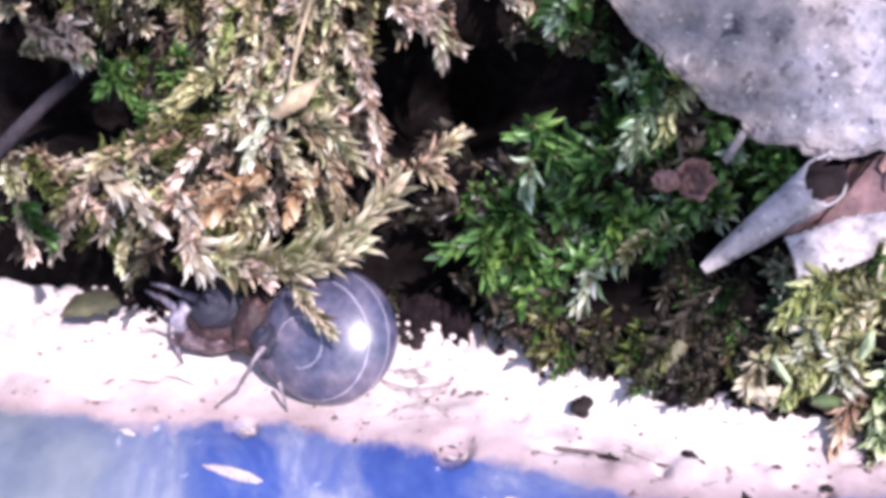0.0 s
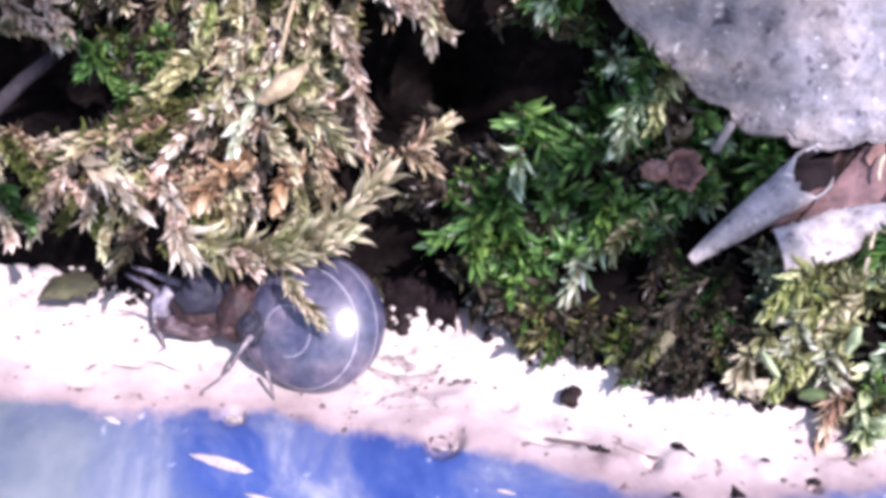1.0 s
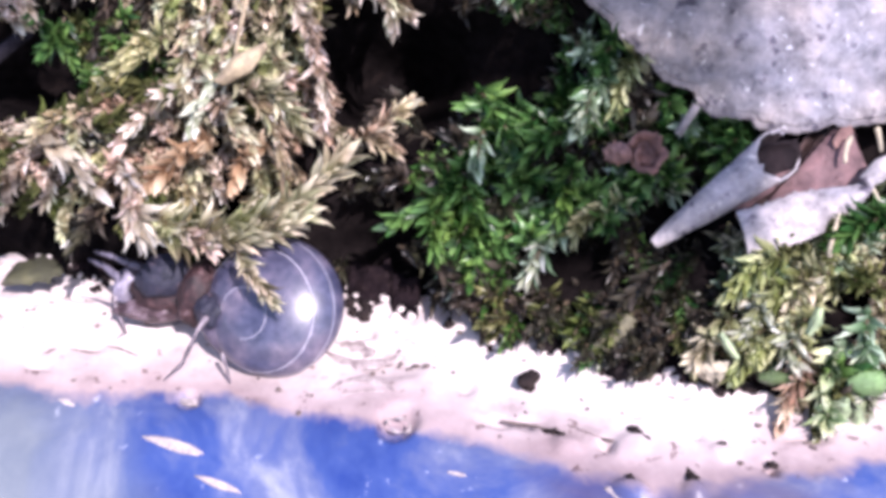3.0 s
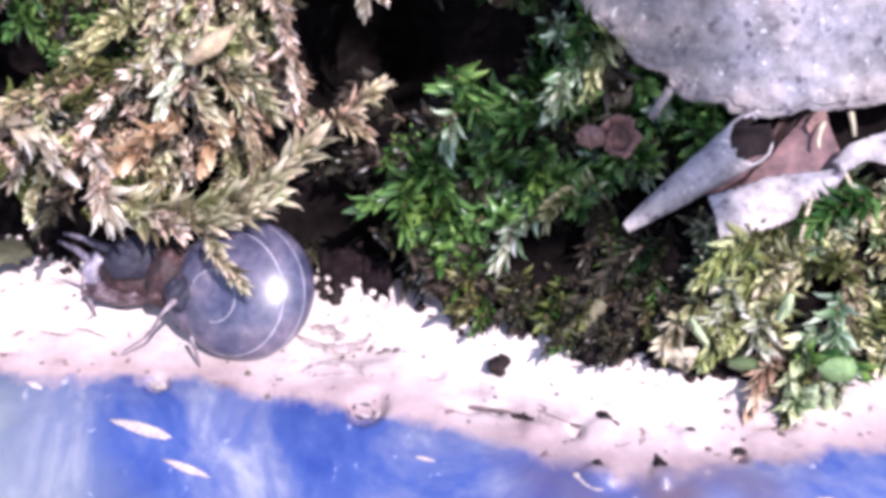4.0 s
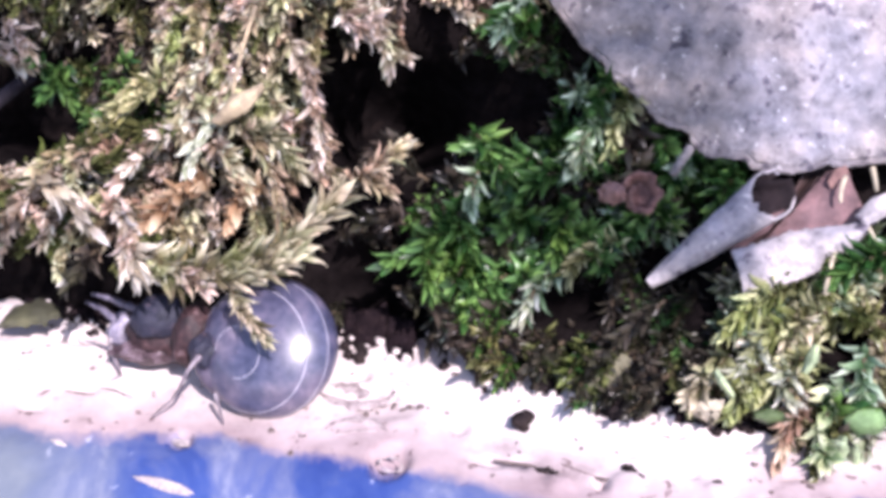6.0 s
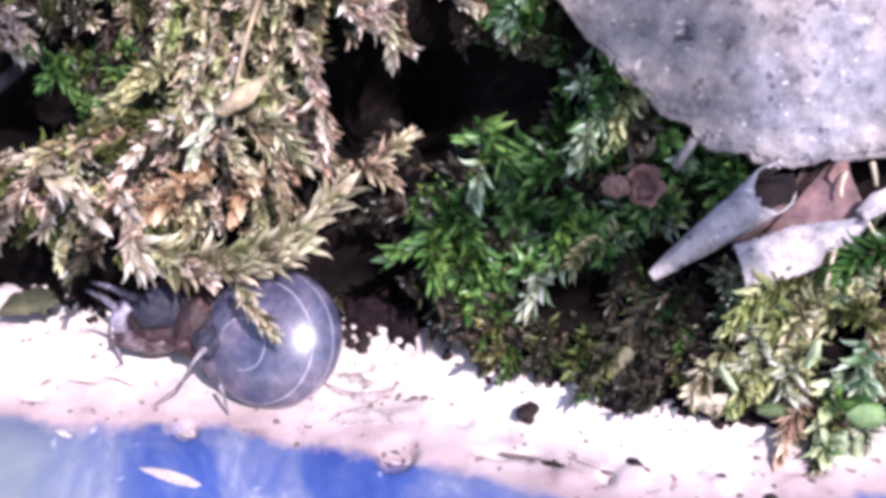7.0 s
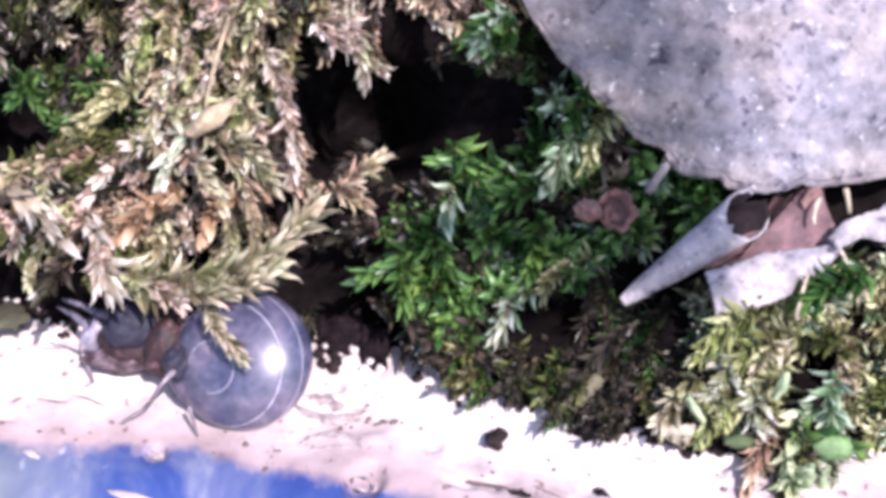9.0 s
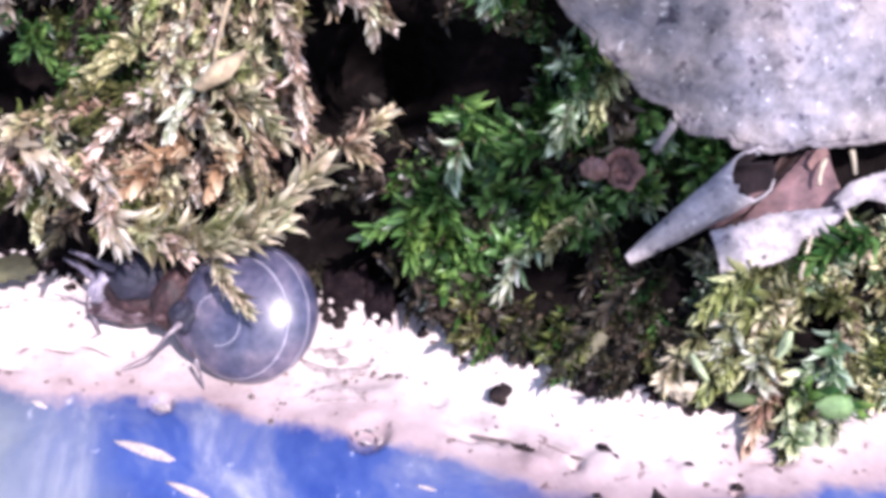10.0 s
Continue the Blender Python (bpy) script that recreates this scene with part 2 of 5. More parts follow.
def build_rim():
    xs = np.concatenate([np.linspace(-60, -26, 40), np.arange(-25.8, 22, 0.16), np.linspace(22.2, 60, 40)])
    back, lip = np.linspace(14, 0, 84)[:-1], np.linspace(0, 1, 46)
    down = [6, 10, 18, 40, 80]
    verts, mask, lip_shade, haze, dark_patch = [], [], [], [], []
    for x in xs:
        ye = float(np.interp(x, EDGE_X, EDGE_Y))
        ye_s = float(np.mean(np.interp(np.linspace(x - 5, x + 5, 9), EDGE_X, EDGE_Y)))
        z0 = ledge_height(x)
        rows = []
        for b in back:
            rows.append((ye_s + b * 1.45, z0))
        r = 5.5
        for t in lip:
            a = t * math.pi / 2
            rows.append((ye_s - r * math.sin(a), z0 - r * (1 - math.cos(a))))
        for q in down:
            rows.append((ye_s - r - 0.02 * q, z0 - r - q))
        for y, z in rows:
            near = -28 < x < 24 and z > -8
            g = 0.0
            if near:
                p = Vector((x, y, z * 1.3))
                lump = 0.22 * noise.noise(p * 0.2) + 0.03 * noise.noise(p * 0.9) + 0.022 * noise.noise(p * 2.6) + 0.014 * noise.noise(p * 6)
                dz = lump
                if z > z0 - 3:
                    for px, py, la, lb, turn, dep in PITS:
                        if abs(x - px) < 2.6 and abs(y - py) < 2.6:
                            c, s = math.cos(radians(turn)), math.sin(radians(turn))
                            ux, uy = (x - px) * c + (y - py) * s, -(x - px) * s + (y - py) * c
                            q = (ux / la) ** 2 + (uy / (lb * 1.5)) ** 2
                            if q < 2.2:
                                dz += -1.8 * dep * math.exp(-q * q * q * 1.2) 
                z += dz
            g = (ye - y) + 0.5 * noise.noise(Vector((x * 0.5, y * 0.5, 3))) + 0.35 * noise.noise(Vector((x * 1.7, y * 1.7, 9))) + 0.2 * noise.noise(Vector((x * 5, y * 5, 5)))
            verts.append((x * MM, y * MM, z * MM))
            # mask of a painted pale reflection and blur over the glaze's left end
            haze.append(min(max(0.5 + (-13.0 - x - 0.9 * (y + 14) + 2.6 * noise.noise(Vector((x * 0.25, y * 0.25, 40))) + 0.8 * noise.noise(Vector((x, y, 44)))) / 6.0, 0), 1))
            # noisy dark band along the glaze line, centred on x 8.5
            dark_patch.append(max(0, 1 - abs(x - 8.5) / 6) ** 0.5 * max(0, 1 - abs(g - 0.9) / 2.3) * min(max(0.75 + 0.9 * noise.noise(Vector((x * 0.6, y * 0.6, z * 0.6 + 60))), 0), 1))
            mask.append(min(max(0.5 + g / 1.3, 0), 1))
            # rises towards the glaze line: painted shading of the rim's curve
            lip_shade.append(min(max(1.0 + (g + 0.8 * noise.noise(Vector((x * 0.35, y * 0.35, 21)))) / 4.8, 0), 1))
    n = len(back) + len(lip) + len(down)
    faces = []
    for i in range(len(xs) - 1):
        for j in range(n - 1):
            a = i * n + j
            faces.append((a, a + 1, a + n + 1, a + n))
    m, nt, b = material("stoneware_and_glaze")
    at = nt.nodes.new("ShaderNodeAttribute")
    at.attribute_name = "glaze"
    clay = ramp(nt, noise_node(nt, 260, 9, 0.7), [(0.30, (0.25, 0.195, 0.19)), (0.42, (0.46, 0.395, 0.385)), (0.6, (0.60, 0.535, 0.52))])
    specks = ramp(nt, noise_node(nt, 1500, 3, 0.6), [(0.30, (0.35, 0.28, 0.27)), (0.37, (1, 1, 1))])
    clay = mixed(nt, 1.0, clay, specks, "MULTIPLY")
    blue = ramp(nt, noise_node(nt, 170, 7, 0.65, 0.6), [(0.34, (0.014, 0.032, 0.150)), (0.46, (0.032, 0.056, 0.18)), (0.57, (0.085, 0.103, 0.20)), (0.68, (0.21, 0.222, 0.28))])
    worn = ramp(nt, noise_node(nt, 1100, 4, 0.6), [(0.66, (0, 0, 0)), (0.74, (0.7, 0.7, 0.7))])
    blue = mixed(nt, worn, blue, (0.45, 0.47, 0.58))
    # grey-green reflection and blur mixed into the glaze colour
    du = nt.nodes.new("ShaderNodeAttribute")
    du.attribute_name = "haze"
    haze_tone = ramp(nt, noise_node(nt, 240, 6, 0.6), [(0.3, (0.055, 0.07, 0.09)), (0.7, (0.14, 0.155, 0.16))])
    blue = mixed(nt, ramp(nt, du.outputs["Fac"], [(0.0, (0, 0, 0)), (1.0, (0.85, 0.85, 0.85))]), blue, haze_tone)
    # clay multiplied darker and pinker where the rim turns away from the light
    st = nt.nodes.new("ShaderNodeAttribute")
    st.attribute_name = "lip_shade"
    clay_shaded = mixed(nt, 1.0, clay, (0.52, 0.445, 0.465), "MULTIPLY")
    clay = mixed(nt, ramp(nt, st.outputs["Fac"], [(0.1, (0, 0, 0)), (0.9, (1, 1, 1))]), clay, clay_shaded)
    soft = ramp(nt, at.outputs["Fac"], [(0.2, (0, 0, 0)), (0.8, (1, 1, 1))])
    so = nt.nodes.new("ShaderNodeAttribute")
    so.attribute_name = "dark_patch"
    nt.links.new(mixed(nt, so.outputs["Fac"], mixed(nt, soft, clay, blue), (0.075, 0.055, 0.075)), b.inputs["Base Color"])
    ro = node(nt, "ShaderNodeMapRange")
    ro.inputs[3].default_value, ro.inputs[4].default_value = 0.75, 0.3
    nt.links.new(at.outputs["Fac"], ro.inputs[0])
    nt.links.new(ro.outputs[0], b.inputs["Roughness"])
    bumped(nt, b, noise_node(nt, 1300, 6, 0.7), 0.5, 0.00006)
    ob = mesh_object("pot_rim", verts, faces, m)
    att = ob.data.attributes.new("glaze", "FLOAT", "POINT")
    att.data.foreach_set("value", mask)
    ob.data.attributes.new("lip_shade", "FLOAT", "POINT").data.foreach_set("value", lip_shade)
    ob.data.attributes.new("haze", "FLOAT", "POINT").data.foreach_set("value", haze)
    ob.data.attributes.new("dark_patch", "FLOAT", "POINT").data.foreach_set("value", dark_patch)
    return tagged(ob, "pale pinkish stoneware pot rim with worn blue glaze running over its front", "pot rim", kind="structure")


build_rim()


# ---- the bank of dark soil behind the rim ----
BORDER_S = [-60, -26, -21.7, -18.7, -15.6, -10.1, -4.7, -2.1, 0.4, 1.6, 2.2, 4.2, 6.1, 8.2, 10.3, 12.7, 14.4, 15.9, 17.3, 60]
BORDER_H = [1.0, 0.1, -0.2, -0.8, -1.6, -2.0, -2.1, -2.4, -2.2, -3.1, -3.75, -3.85, -4.5, -5.1, -5.6, -5.95, -6.1, -5.7, -5.5, -5.4]
BORDER_D = [-3, -2.2, -1.8, -1.0, 0.2, 1.4, 2.6, 3.5, 3.8, 5.4, 6.4, 7.0, 8.3, 9.6, 10.5, 11.2, 11.5, 10.8, 10.5, 10.5]
HOLLOWS = (  # s, h, half width, half height, depth
    (-2.8, 8.0, 3.0, 2.7, 8.0), (-11.0, 5.0, 1.7, 1.0, 3.5), (-9.7, 3.3, 1.2, 1.1, 3.5), (-18.6, 1.4, 2.2, 1.0, 2.0), (-19.3, 8.7, 3.0, 2.5, 5.0), (-2.6, 0.4, 2.0, 1.6, 2.5),
    (2.2, 8.4, 3.2, 2.4, 3.0), (10.0, 1.2, 1.6, 1.2, 2.0), (5.6, -0.6, 2.5, 1.2, 1.5), (16.6, -2.5, 2.0, 0.9, 2.0), (-9.4, 1.9, 1.1, 0.8, 3.0),
)


def soil_depth(s, h):
    hb, db = np.interp(s, BORDER_S, BORDER_H), np.interp(s, BORDER_S, BORDER_D)
    t = min(max((h - hb) / 9.0, 0), 1)
    top = 3.2 + 0.03 * s
    d = db + (top - db) * (t if db > top else min(1, 2.2 * t))
    for cs, ch, a, b, dep in HOLLOWS:
        d -= dep * math.exp(-(((s - cs) / a) ** 2 + ((h - ch) / b) ** 2) ** 1.3)
    return d


def build_bank():
    ss, hh = np.arange(-45, 45.1, 0.35), np.arange(-16, 26, 0.35)
    verts = []
    for s in ss:
        for h in hh:
            p = Vector((s, h, 0))
            d = soil_depth(s, h) + 0.5 * noise.noise(p * 0.5) + 0.35 * noise.noise(p * 1.6) + 0.18 * noise.noise(p * 4)
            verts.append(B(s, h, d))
    n = len(hh)
    faces = [(i * n + j, i * n + j + 1, (i + 1) * n + j + 1, (i + 1) * n + j) for i in range(len(ss) - 1) for j in range(n - 1)]
    tagged(mesh_object("soil_bank", verts, faces, SOIL), "dark crumbly potting soil bank under the moss, blackened for the hollows' shade", "soil", kind="structure")


build_bank()

SPILL_X = [-33.49, -21.93, -20.96, -20.25, -18.83, -18.37, -17.44, -16.88, -15.69, -12.65, -5.07, -4.69, -4.36, -3.32, -3.12, -2.56, -2.35, -1.21, -1.09, -0.87, 0.40, 1.66, 1.73, 2.03, 2.29, 3.71, 3.88, 4.54, 4.84, 5.29, 5.38, 6.33, 6.94, 6.90, 7.84, 8.03, 9.21, 11.34, 13.90, 24.58]
SPILL_Y = [2.75, 1.91, 1.47, 0.42, 0.23, 0.05, -0.96, -1.05, -1.59, -2.86, -2.20, -2.39, -4.19, -4.73, -4.55, -4.14, -5.52, -5.85, -3.91, -3.53, -4.89, -6.29, -8.27, -8.46, -7.76, -7.74, -8.87, -9.32, -8.35, -8.53, -9.62, -9.75, -9.38, -11.04, -11.17, -10.58, -11.55, -11.92, -12.25, -11.79]
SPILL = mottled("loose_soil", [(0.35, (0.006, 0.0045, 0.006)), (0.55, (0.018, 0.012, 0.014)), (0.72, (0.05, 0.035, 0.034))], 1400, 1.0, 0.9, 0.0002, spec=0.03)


def build_spill():
    """Loose soil that has crumbled from the bank onto the rim, with a ragged front."""
    xs, us = np.arange(-24, 16, 0.075), np.concatenate([[0, 0.03, 0.08], np.linspace(0.16, 2.0, 22)])
    verts = []
    for x in xs:
        front = float(np.interp(x, SPILL_X, SPILL_Y)) + 0.22 * noise.noise(Vector((x * 1.6, 3, 0))) + 0.20 * noise.noise(Vector((x * 4.2, 8, 0))) + 0.12 * noise.noise(Vector((x * 9, 5, 0)))
        for u in us:
            p = Vector((x, front + u, 0))
            rough = min(1, u * 4) * (0.22 * noise.noise(p * 1.8) + 0.14 * noise.noise(p * 4.5) + 0.07 * noise.noise(p * 10))
            verts.append(on_ledge(x, front + u, -0.12 + 0.34 * min(1, u / 0.1) + 0.3 * u + rough))
    n = len(us)
    faces = [(i * n + j, (i + 1) * n + j, (i + 1) * n + j + 1, i * n + j + 1) for i in range(len(xs) - 1) for j in range(n - 1)]
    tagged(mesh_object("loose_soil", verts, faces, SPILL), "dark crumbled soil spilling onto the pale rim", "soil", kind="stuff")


build_spill()

ground_mat = mottled("yard_ground", [(0.3, (0.10, 0.09, 0.08)), (0.7, (0.22, 0.20, 0.17))], 30, 0.9)
gv = [(-20, -20, -0.085), (20, -20, -0.085), (20, 20, -0.085), (-20, 20, -0.085)]
tagged(mesh_object("ground", gv, [(0, 1, 2, 3)], ground_mat), "plain grey-brown yard ground", "ground", kind="structure")


# ---- moss, clump by clump ----
def inside(poly, x, y):
    c = False
    for (x1, y1), (x2, y2) in zip(poly, poly[1:] + poly[:1]):
        if (y1 > y) != (y2 > y) and x < (x2 - x1) * (y - y1) / (y2 - y1) + x1:
            c = not c
    return c


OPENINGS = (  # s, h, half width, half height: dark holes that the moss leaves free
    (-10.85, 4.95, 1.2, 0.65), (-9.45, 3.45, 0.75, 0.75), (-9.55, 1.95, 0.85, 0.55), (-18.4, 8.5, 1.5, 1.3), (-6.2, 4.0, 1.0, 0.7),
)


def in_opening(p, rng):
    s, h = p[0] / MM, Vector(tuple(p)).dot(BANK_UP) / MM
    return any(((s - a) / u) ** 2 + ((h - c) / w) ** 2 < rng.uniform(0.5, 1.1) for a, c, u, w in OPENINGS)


def moss_clump(label, keys, area, count, flow, length, lift, size, width, leaves, spread=0.85, seed=1, droop=0.3, sink=0.3, close=0.6):
    """A clump of shoots rooted in the soil over an area of the bank (s, h). flow: the way the tips point (along, up, out)."""
    rng = np.random.RandomState(seed)
    s0, s1 = min(p[0] for p in area), max(p[0] for p in area)
    h0, h1 = min(p[1] for p in area), max(p[1] for p in area)
    groups = {k: [] for k in keys}
    sv, sf = [], []
    done = 0
    while done < count:
        s, h = rng.uniform(s0, s1), rng.uniform(h0, h1)
        if not inside(area, s, h):
            continue
        done += 1
        if any(((s - c[0]) / c[2]) ** 2 + ((h - c[1]) / c[3]) ** 2 < 1.0 for c in HOLLOWS) and rng.rand() < 0.97:
            continue
        d = soil_depth(s, h) - sink
        q = Vector((s * 0.28, h * 0.28, seed))
        fl = np.array(flow) + 1.1 * np.array(noise.noise_vector(q)) + rng.normal(0, 0.2, 3)
        fl[2] = abs(fl[2]) * 0.8 + 0.1
        fl /= np.linalg.norm(fl)
        ln = length * rng.uniform(0.6, 1.3)
        up = lift * rng.uniform(0.5, 1.2)
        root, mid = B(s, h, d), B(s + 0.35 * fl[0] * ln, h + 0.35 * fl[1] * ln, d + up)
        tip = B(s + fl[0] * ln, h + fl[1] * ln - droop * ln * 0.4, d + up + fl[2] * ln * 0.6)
        ts, th = s + fl[0] * ln * 0.8, h + fl[1] * ln * 0.8 - droop * ln * 0.35
        if any(((ts - c[0]) / c[2]) ** 2 + ((th - c[1]) / c[3]) ** 2 < 0.8 for c in HOLLOWS) and rng.rand() < 0.97:
            continue
        if h + fl[1] * ln - droop * ln * 0.4 < np.interp(ts, BORDER_S, BORDER_H) - (1.6 if 13.4 < ts < 15.6 else -1.4 if ts < -8 else 0.1 if ts < -3 else 0.4 if ts < 8.5 else -0.5):
            continue
        path = bezier(root, mid, tip, 8)
        key = keys[int(rng.rand() ** 1.3 * len(keys))]
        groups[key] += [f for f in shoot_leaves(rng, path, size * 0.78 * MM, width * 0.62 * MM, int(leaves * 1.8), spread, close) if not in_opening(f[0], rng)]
        v, f = tube(path, np.linspace(0.08, 0.03, 8) * MM, 4)
        off = len(sv)
        sv += v
        sf += [tuple(q + off for q in g) for g in f]
    verts, faces, idx = [np.array([tuple(v) for v in sv])], list(sf), [0] * len(sf)
    off = len(sv)
    kinds = list(dict.fromkeys(keys))
    for i, key in enumerate(kinds):
        if not groups[key]:
            continue
        v, f = joined_leaves(groups[key])
        verts.append(v)
        faces += [tuple(q + off for q in g) for g in f]
        idx += [i + 1] * len(f)
        off += len(v)
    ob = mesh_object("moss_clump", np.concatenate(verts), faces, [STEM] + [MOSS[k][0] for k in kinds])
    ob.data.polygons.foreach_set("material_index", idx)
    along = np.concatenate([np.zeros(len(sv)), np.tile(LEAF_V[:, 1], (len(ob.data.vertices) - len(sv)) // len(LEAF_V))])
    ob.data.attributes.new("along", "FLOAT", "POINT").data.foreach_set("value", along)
    return tagged(ob, label, "moss", kind="stuff")


GOLD_AREA = [(-18.6, 5.6), (-24, 6.0), (-24, 6.5), (-19.5, 6.8), (-16, 6.8), (-13.2, 7.6), (-12.2, 10.4), (-12.2, 16), (-6.6, 16), (-6.8, 6), (-7.0, 3.4), (-9, 2.7), (-13, 2.7), (-14.5, 3.6), (-16, 4.6)]
# inner and shaded clumps get dark leaf tones in place of shade
moss_clump("brownish inner moss of the sunlit clump, darkened for shade between shoots", ["brown", "brown", "shade"], GOLD_AREA, 150, (0.2, -0.6, 0.5), 2.0, 0.8, 1.0, 0.34, 24, 0.9, seed=2)
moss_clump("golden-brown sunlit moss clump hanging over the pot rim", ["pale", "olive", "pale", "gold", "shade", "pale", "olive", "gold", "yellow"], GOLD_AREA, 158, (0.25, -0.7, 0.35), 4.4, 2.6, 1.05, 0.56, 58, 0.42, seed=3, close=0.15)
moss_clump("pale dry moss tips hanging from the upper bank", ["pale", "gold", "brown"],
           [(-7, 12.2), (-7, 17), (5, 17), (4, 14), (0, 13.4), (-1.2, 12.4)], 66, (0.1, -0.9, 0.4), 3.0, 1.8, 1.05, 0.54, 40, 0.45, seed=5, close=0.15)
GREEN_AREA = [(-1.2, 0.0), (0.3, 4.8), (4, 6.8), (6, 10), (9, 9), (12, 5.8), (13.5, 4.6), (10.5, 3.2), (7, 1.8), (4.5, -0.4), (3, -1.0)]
moss_clump("inner moss of the green clump, painted dark for shade", ["brown", "green"], GREEN_AREA, 190, (-0.3, -0.45, 0.6), 1.8, 0.7, 1.0, 0.34, 20, 1.0, seed=6)
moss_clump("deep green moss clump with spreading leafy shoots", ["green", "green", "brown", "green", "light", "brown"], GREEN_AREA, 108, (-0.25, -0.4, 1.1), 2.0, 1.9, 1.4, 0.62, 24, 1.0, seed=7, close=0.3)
moss_clump("moss at the foot of the bank, its shade painted as dark brown and olive", ["brown", "shade", "brown", "brown", "brown", "green"],
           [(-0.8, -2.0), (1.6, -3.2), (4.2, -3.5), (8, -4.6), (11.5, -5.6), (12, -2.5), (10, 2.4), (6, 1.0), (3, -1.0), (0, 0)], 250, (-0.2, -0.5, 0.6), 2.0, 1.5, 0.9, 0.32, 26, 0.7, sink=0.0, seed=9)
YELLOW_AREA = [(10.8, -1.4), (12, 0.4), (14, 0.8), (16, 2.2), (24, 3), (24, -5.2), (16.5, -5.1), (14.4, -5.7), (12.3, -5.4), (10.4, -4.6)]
moss_clump("inner moss of the yellow-green clump, painted dark for shade", ["brown", "yellow"], YELLOW_AREA, 170, (-0.1, -0.5, 0.6), 1.8, 0.8, 1.0, 0.36, 22, 0.95, seed=10)
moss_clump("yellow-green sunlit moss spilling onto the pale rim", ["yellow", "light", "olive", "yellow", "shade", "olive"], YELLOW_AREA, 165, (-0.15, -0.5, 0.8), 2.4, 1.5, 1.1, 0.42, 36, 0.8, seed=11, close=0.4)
moss_clump("moss strands of the upper bank, painted dark for shade", ["brown", "green"],
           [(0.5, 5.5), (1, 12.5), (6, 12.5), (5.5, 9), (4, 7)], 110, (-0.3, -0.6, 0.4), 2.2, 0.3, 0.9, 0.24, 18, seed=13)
moss_clump("moss at the dark end of the bank, its shade painted dark brown", ["brown", "brown", "green"],
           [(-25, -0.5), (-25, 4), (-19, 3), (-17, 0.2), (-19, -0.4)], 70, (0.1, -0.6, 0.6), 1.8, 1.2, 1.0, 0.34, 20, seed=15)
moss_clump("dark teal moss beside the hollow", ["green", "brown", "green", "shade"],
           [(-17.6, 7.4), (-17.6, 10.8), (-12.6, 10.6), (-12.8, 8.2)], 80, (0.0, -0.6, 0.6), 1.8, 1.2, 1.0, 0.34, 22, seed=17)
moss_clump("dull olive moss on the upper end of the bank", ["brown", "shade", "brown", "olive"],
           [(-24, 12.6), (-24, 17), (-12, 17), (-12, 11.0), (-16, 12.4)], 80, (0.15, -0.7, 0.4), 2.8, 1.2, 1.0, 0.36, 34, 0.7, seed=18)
moss_clump("withered brown moss in the gap behind the woodlouse, darkened for shade", ["brown"],
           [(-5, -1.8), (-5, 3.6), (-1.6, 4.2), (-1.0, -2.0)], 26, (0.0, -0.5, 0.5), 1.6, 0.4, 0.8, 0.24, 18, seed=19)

gold = "curved golden moss shoot with overlapping pointed leaves"
moss_shoot("olive", B(-11.72, 0.85, 7.4), B(-7.14, -0.09, 9.0), B(-4.29, 3.73, 7.2), 1.5, 0.5, 60, 0.8, "thick olive-gold moss shoot arching over the woodlouse", 0.12)
moss_shoot("olive", B(-12.31, 0.78, 7.2), B(-8.81, -0.48, 8.6), B(-5.73, 1.29, 8.4), 1.4, 0.5, 44, 0.8, "olive-gold moss shoot lying along a thicker one", 0.1)
moss_shoot("pale", B(-13.12, 1.63, 7.0), B(-11.19, 0.83, 8.2), B(-9.76, 0.02, 8.2), 1.2, 0.44, 30, 0.7, "pale frayed moss shoot above the woodlouse's head", 0.08)
moss_shoot("pale", B(-6.68, 11.04, 6.4), B(-4.89, 8.21, 7.6), B(-5.12, 5.14, 7.4), 1.0, 0.42, 36, 0.7, "pale dry moss shoot hanging down beside a dark hollow", 0.1)
moss_shoot("pale", B(-9.52, 10.05, 6.6), B(-11.32, 8.68, 7.6), B(-10.59, 5.92, 7.2), 0.95, 0.42, 28, 0.7, gold)
moss_shoot("frost", B(-8.45, 7.90, 6.6), B(-9.76, 7.01, 7.8), B(-10.46, 5.03, 7.6), 1.2, 0.5, 16, 0.5, "short moss shoot with a bright whitish-green tip")
moss_shoot("pale", B(-9.84, 6.08, 6.8), B(-8.68, 5.83, 8.0), B(-7.93, 3.77, 7.6), 1.0, 0.44, 24, 0.6, gold)
moss_shoot("olive", B(-9.21, 6.89, 7.0), B(-7.03, 6.96, 8.2), B(-5.87, 4.73, 7.8), 1.15, 0.42, 34, 0.8, gold)
moss_shoot("gold", B(-8.62, 6.42, 7.0), B(-7.06, 6.06, 8.0), B(-6.62, 3.05, 7.8), 1.2, 0.34, 20, 0.6, gold)
moss_shoot("pale", B(-10.32, 6.92, 6.8), B(-12.40, 6.29, 8.0), B(-13.66, 3.88, 7.6), 0.95, 0.42, 32, 0.8, gold)
moss_shoot("gold", B(-12.74, 5.75, 6.6), B(-15.07, 6.34, 7.6), B(-17.14, 5.00, 7.0), 0.95, 0.42, 32, 0.8, gold)
moss_shoot("pale", B(-15.01, 6.04, 6.2), B(-16.24, 4.94, 7.6), B(-14.83, 3.30, 7.6), 1.1, 0.42, 22, 0.7, gold)
moss_shoot("yellow", B(-11.83, 8.89, 6.4), B(-12.73, 8.68, 7.6), B(-13.60, 7.42, 7.4), 1.0, 0.48, 22, 0.8, "yellow-green moss shoot among golden ones")
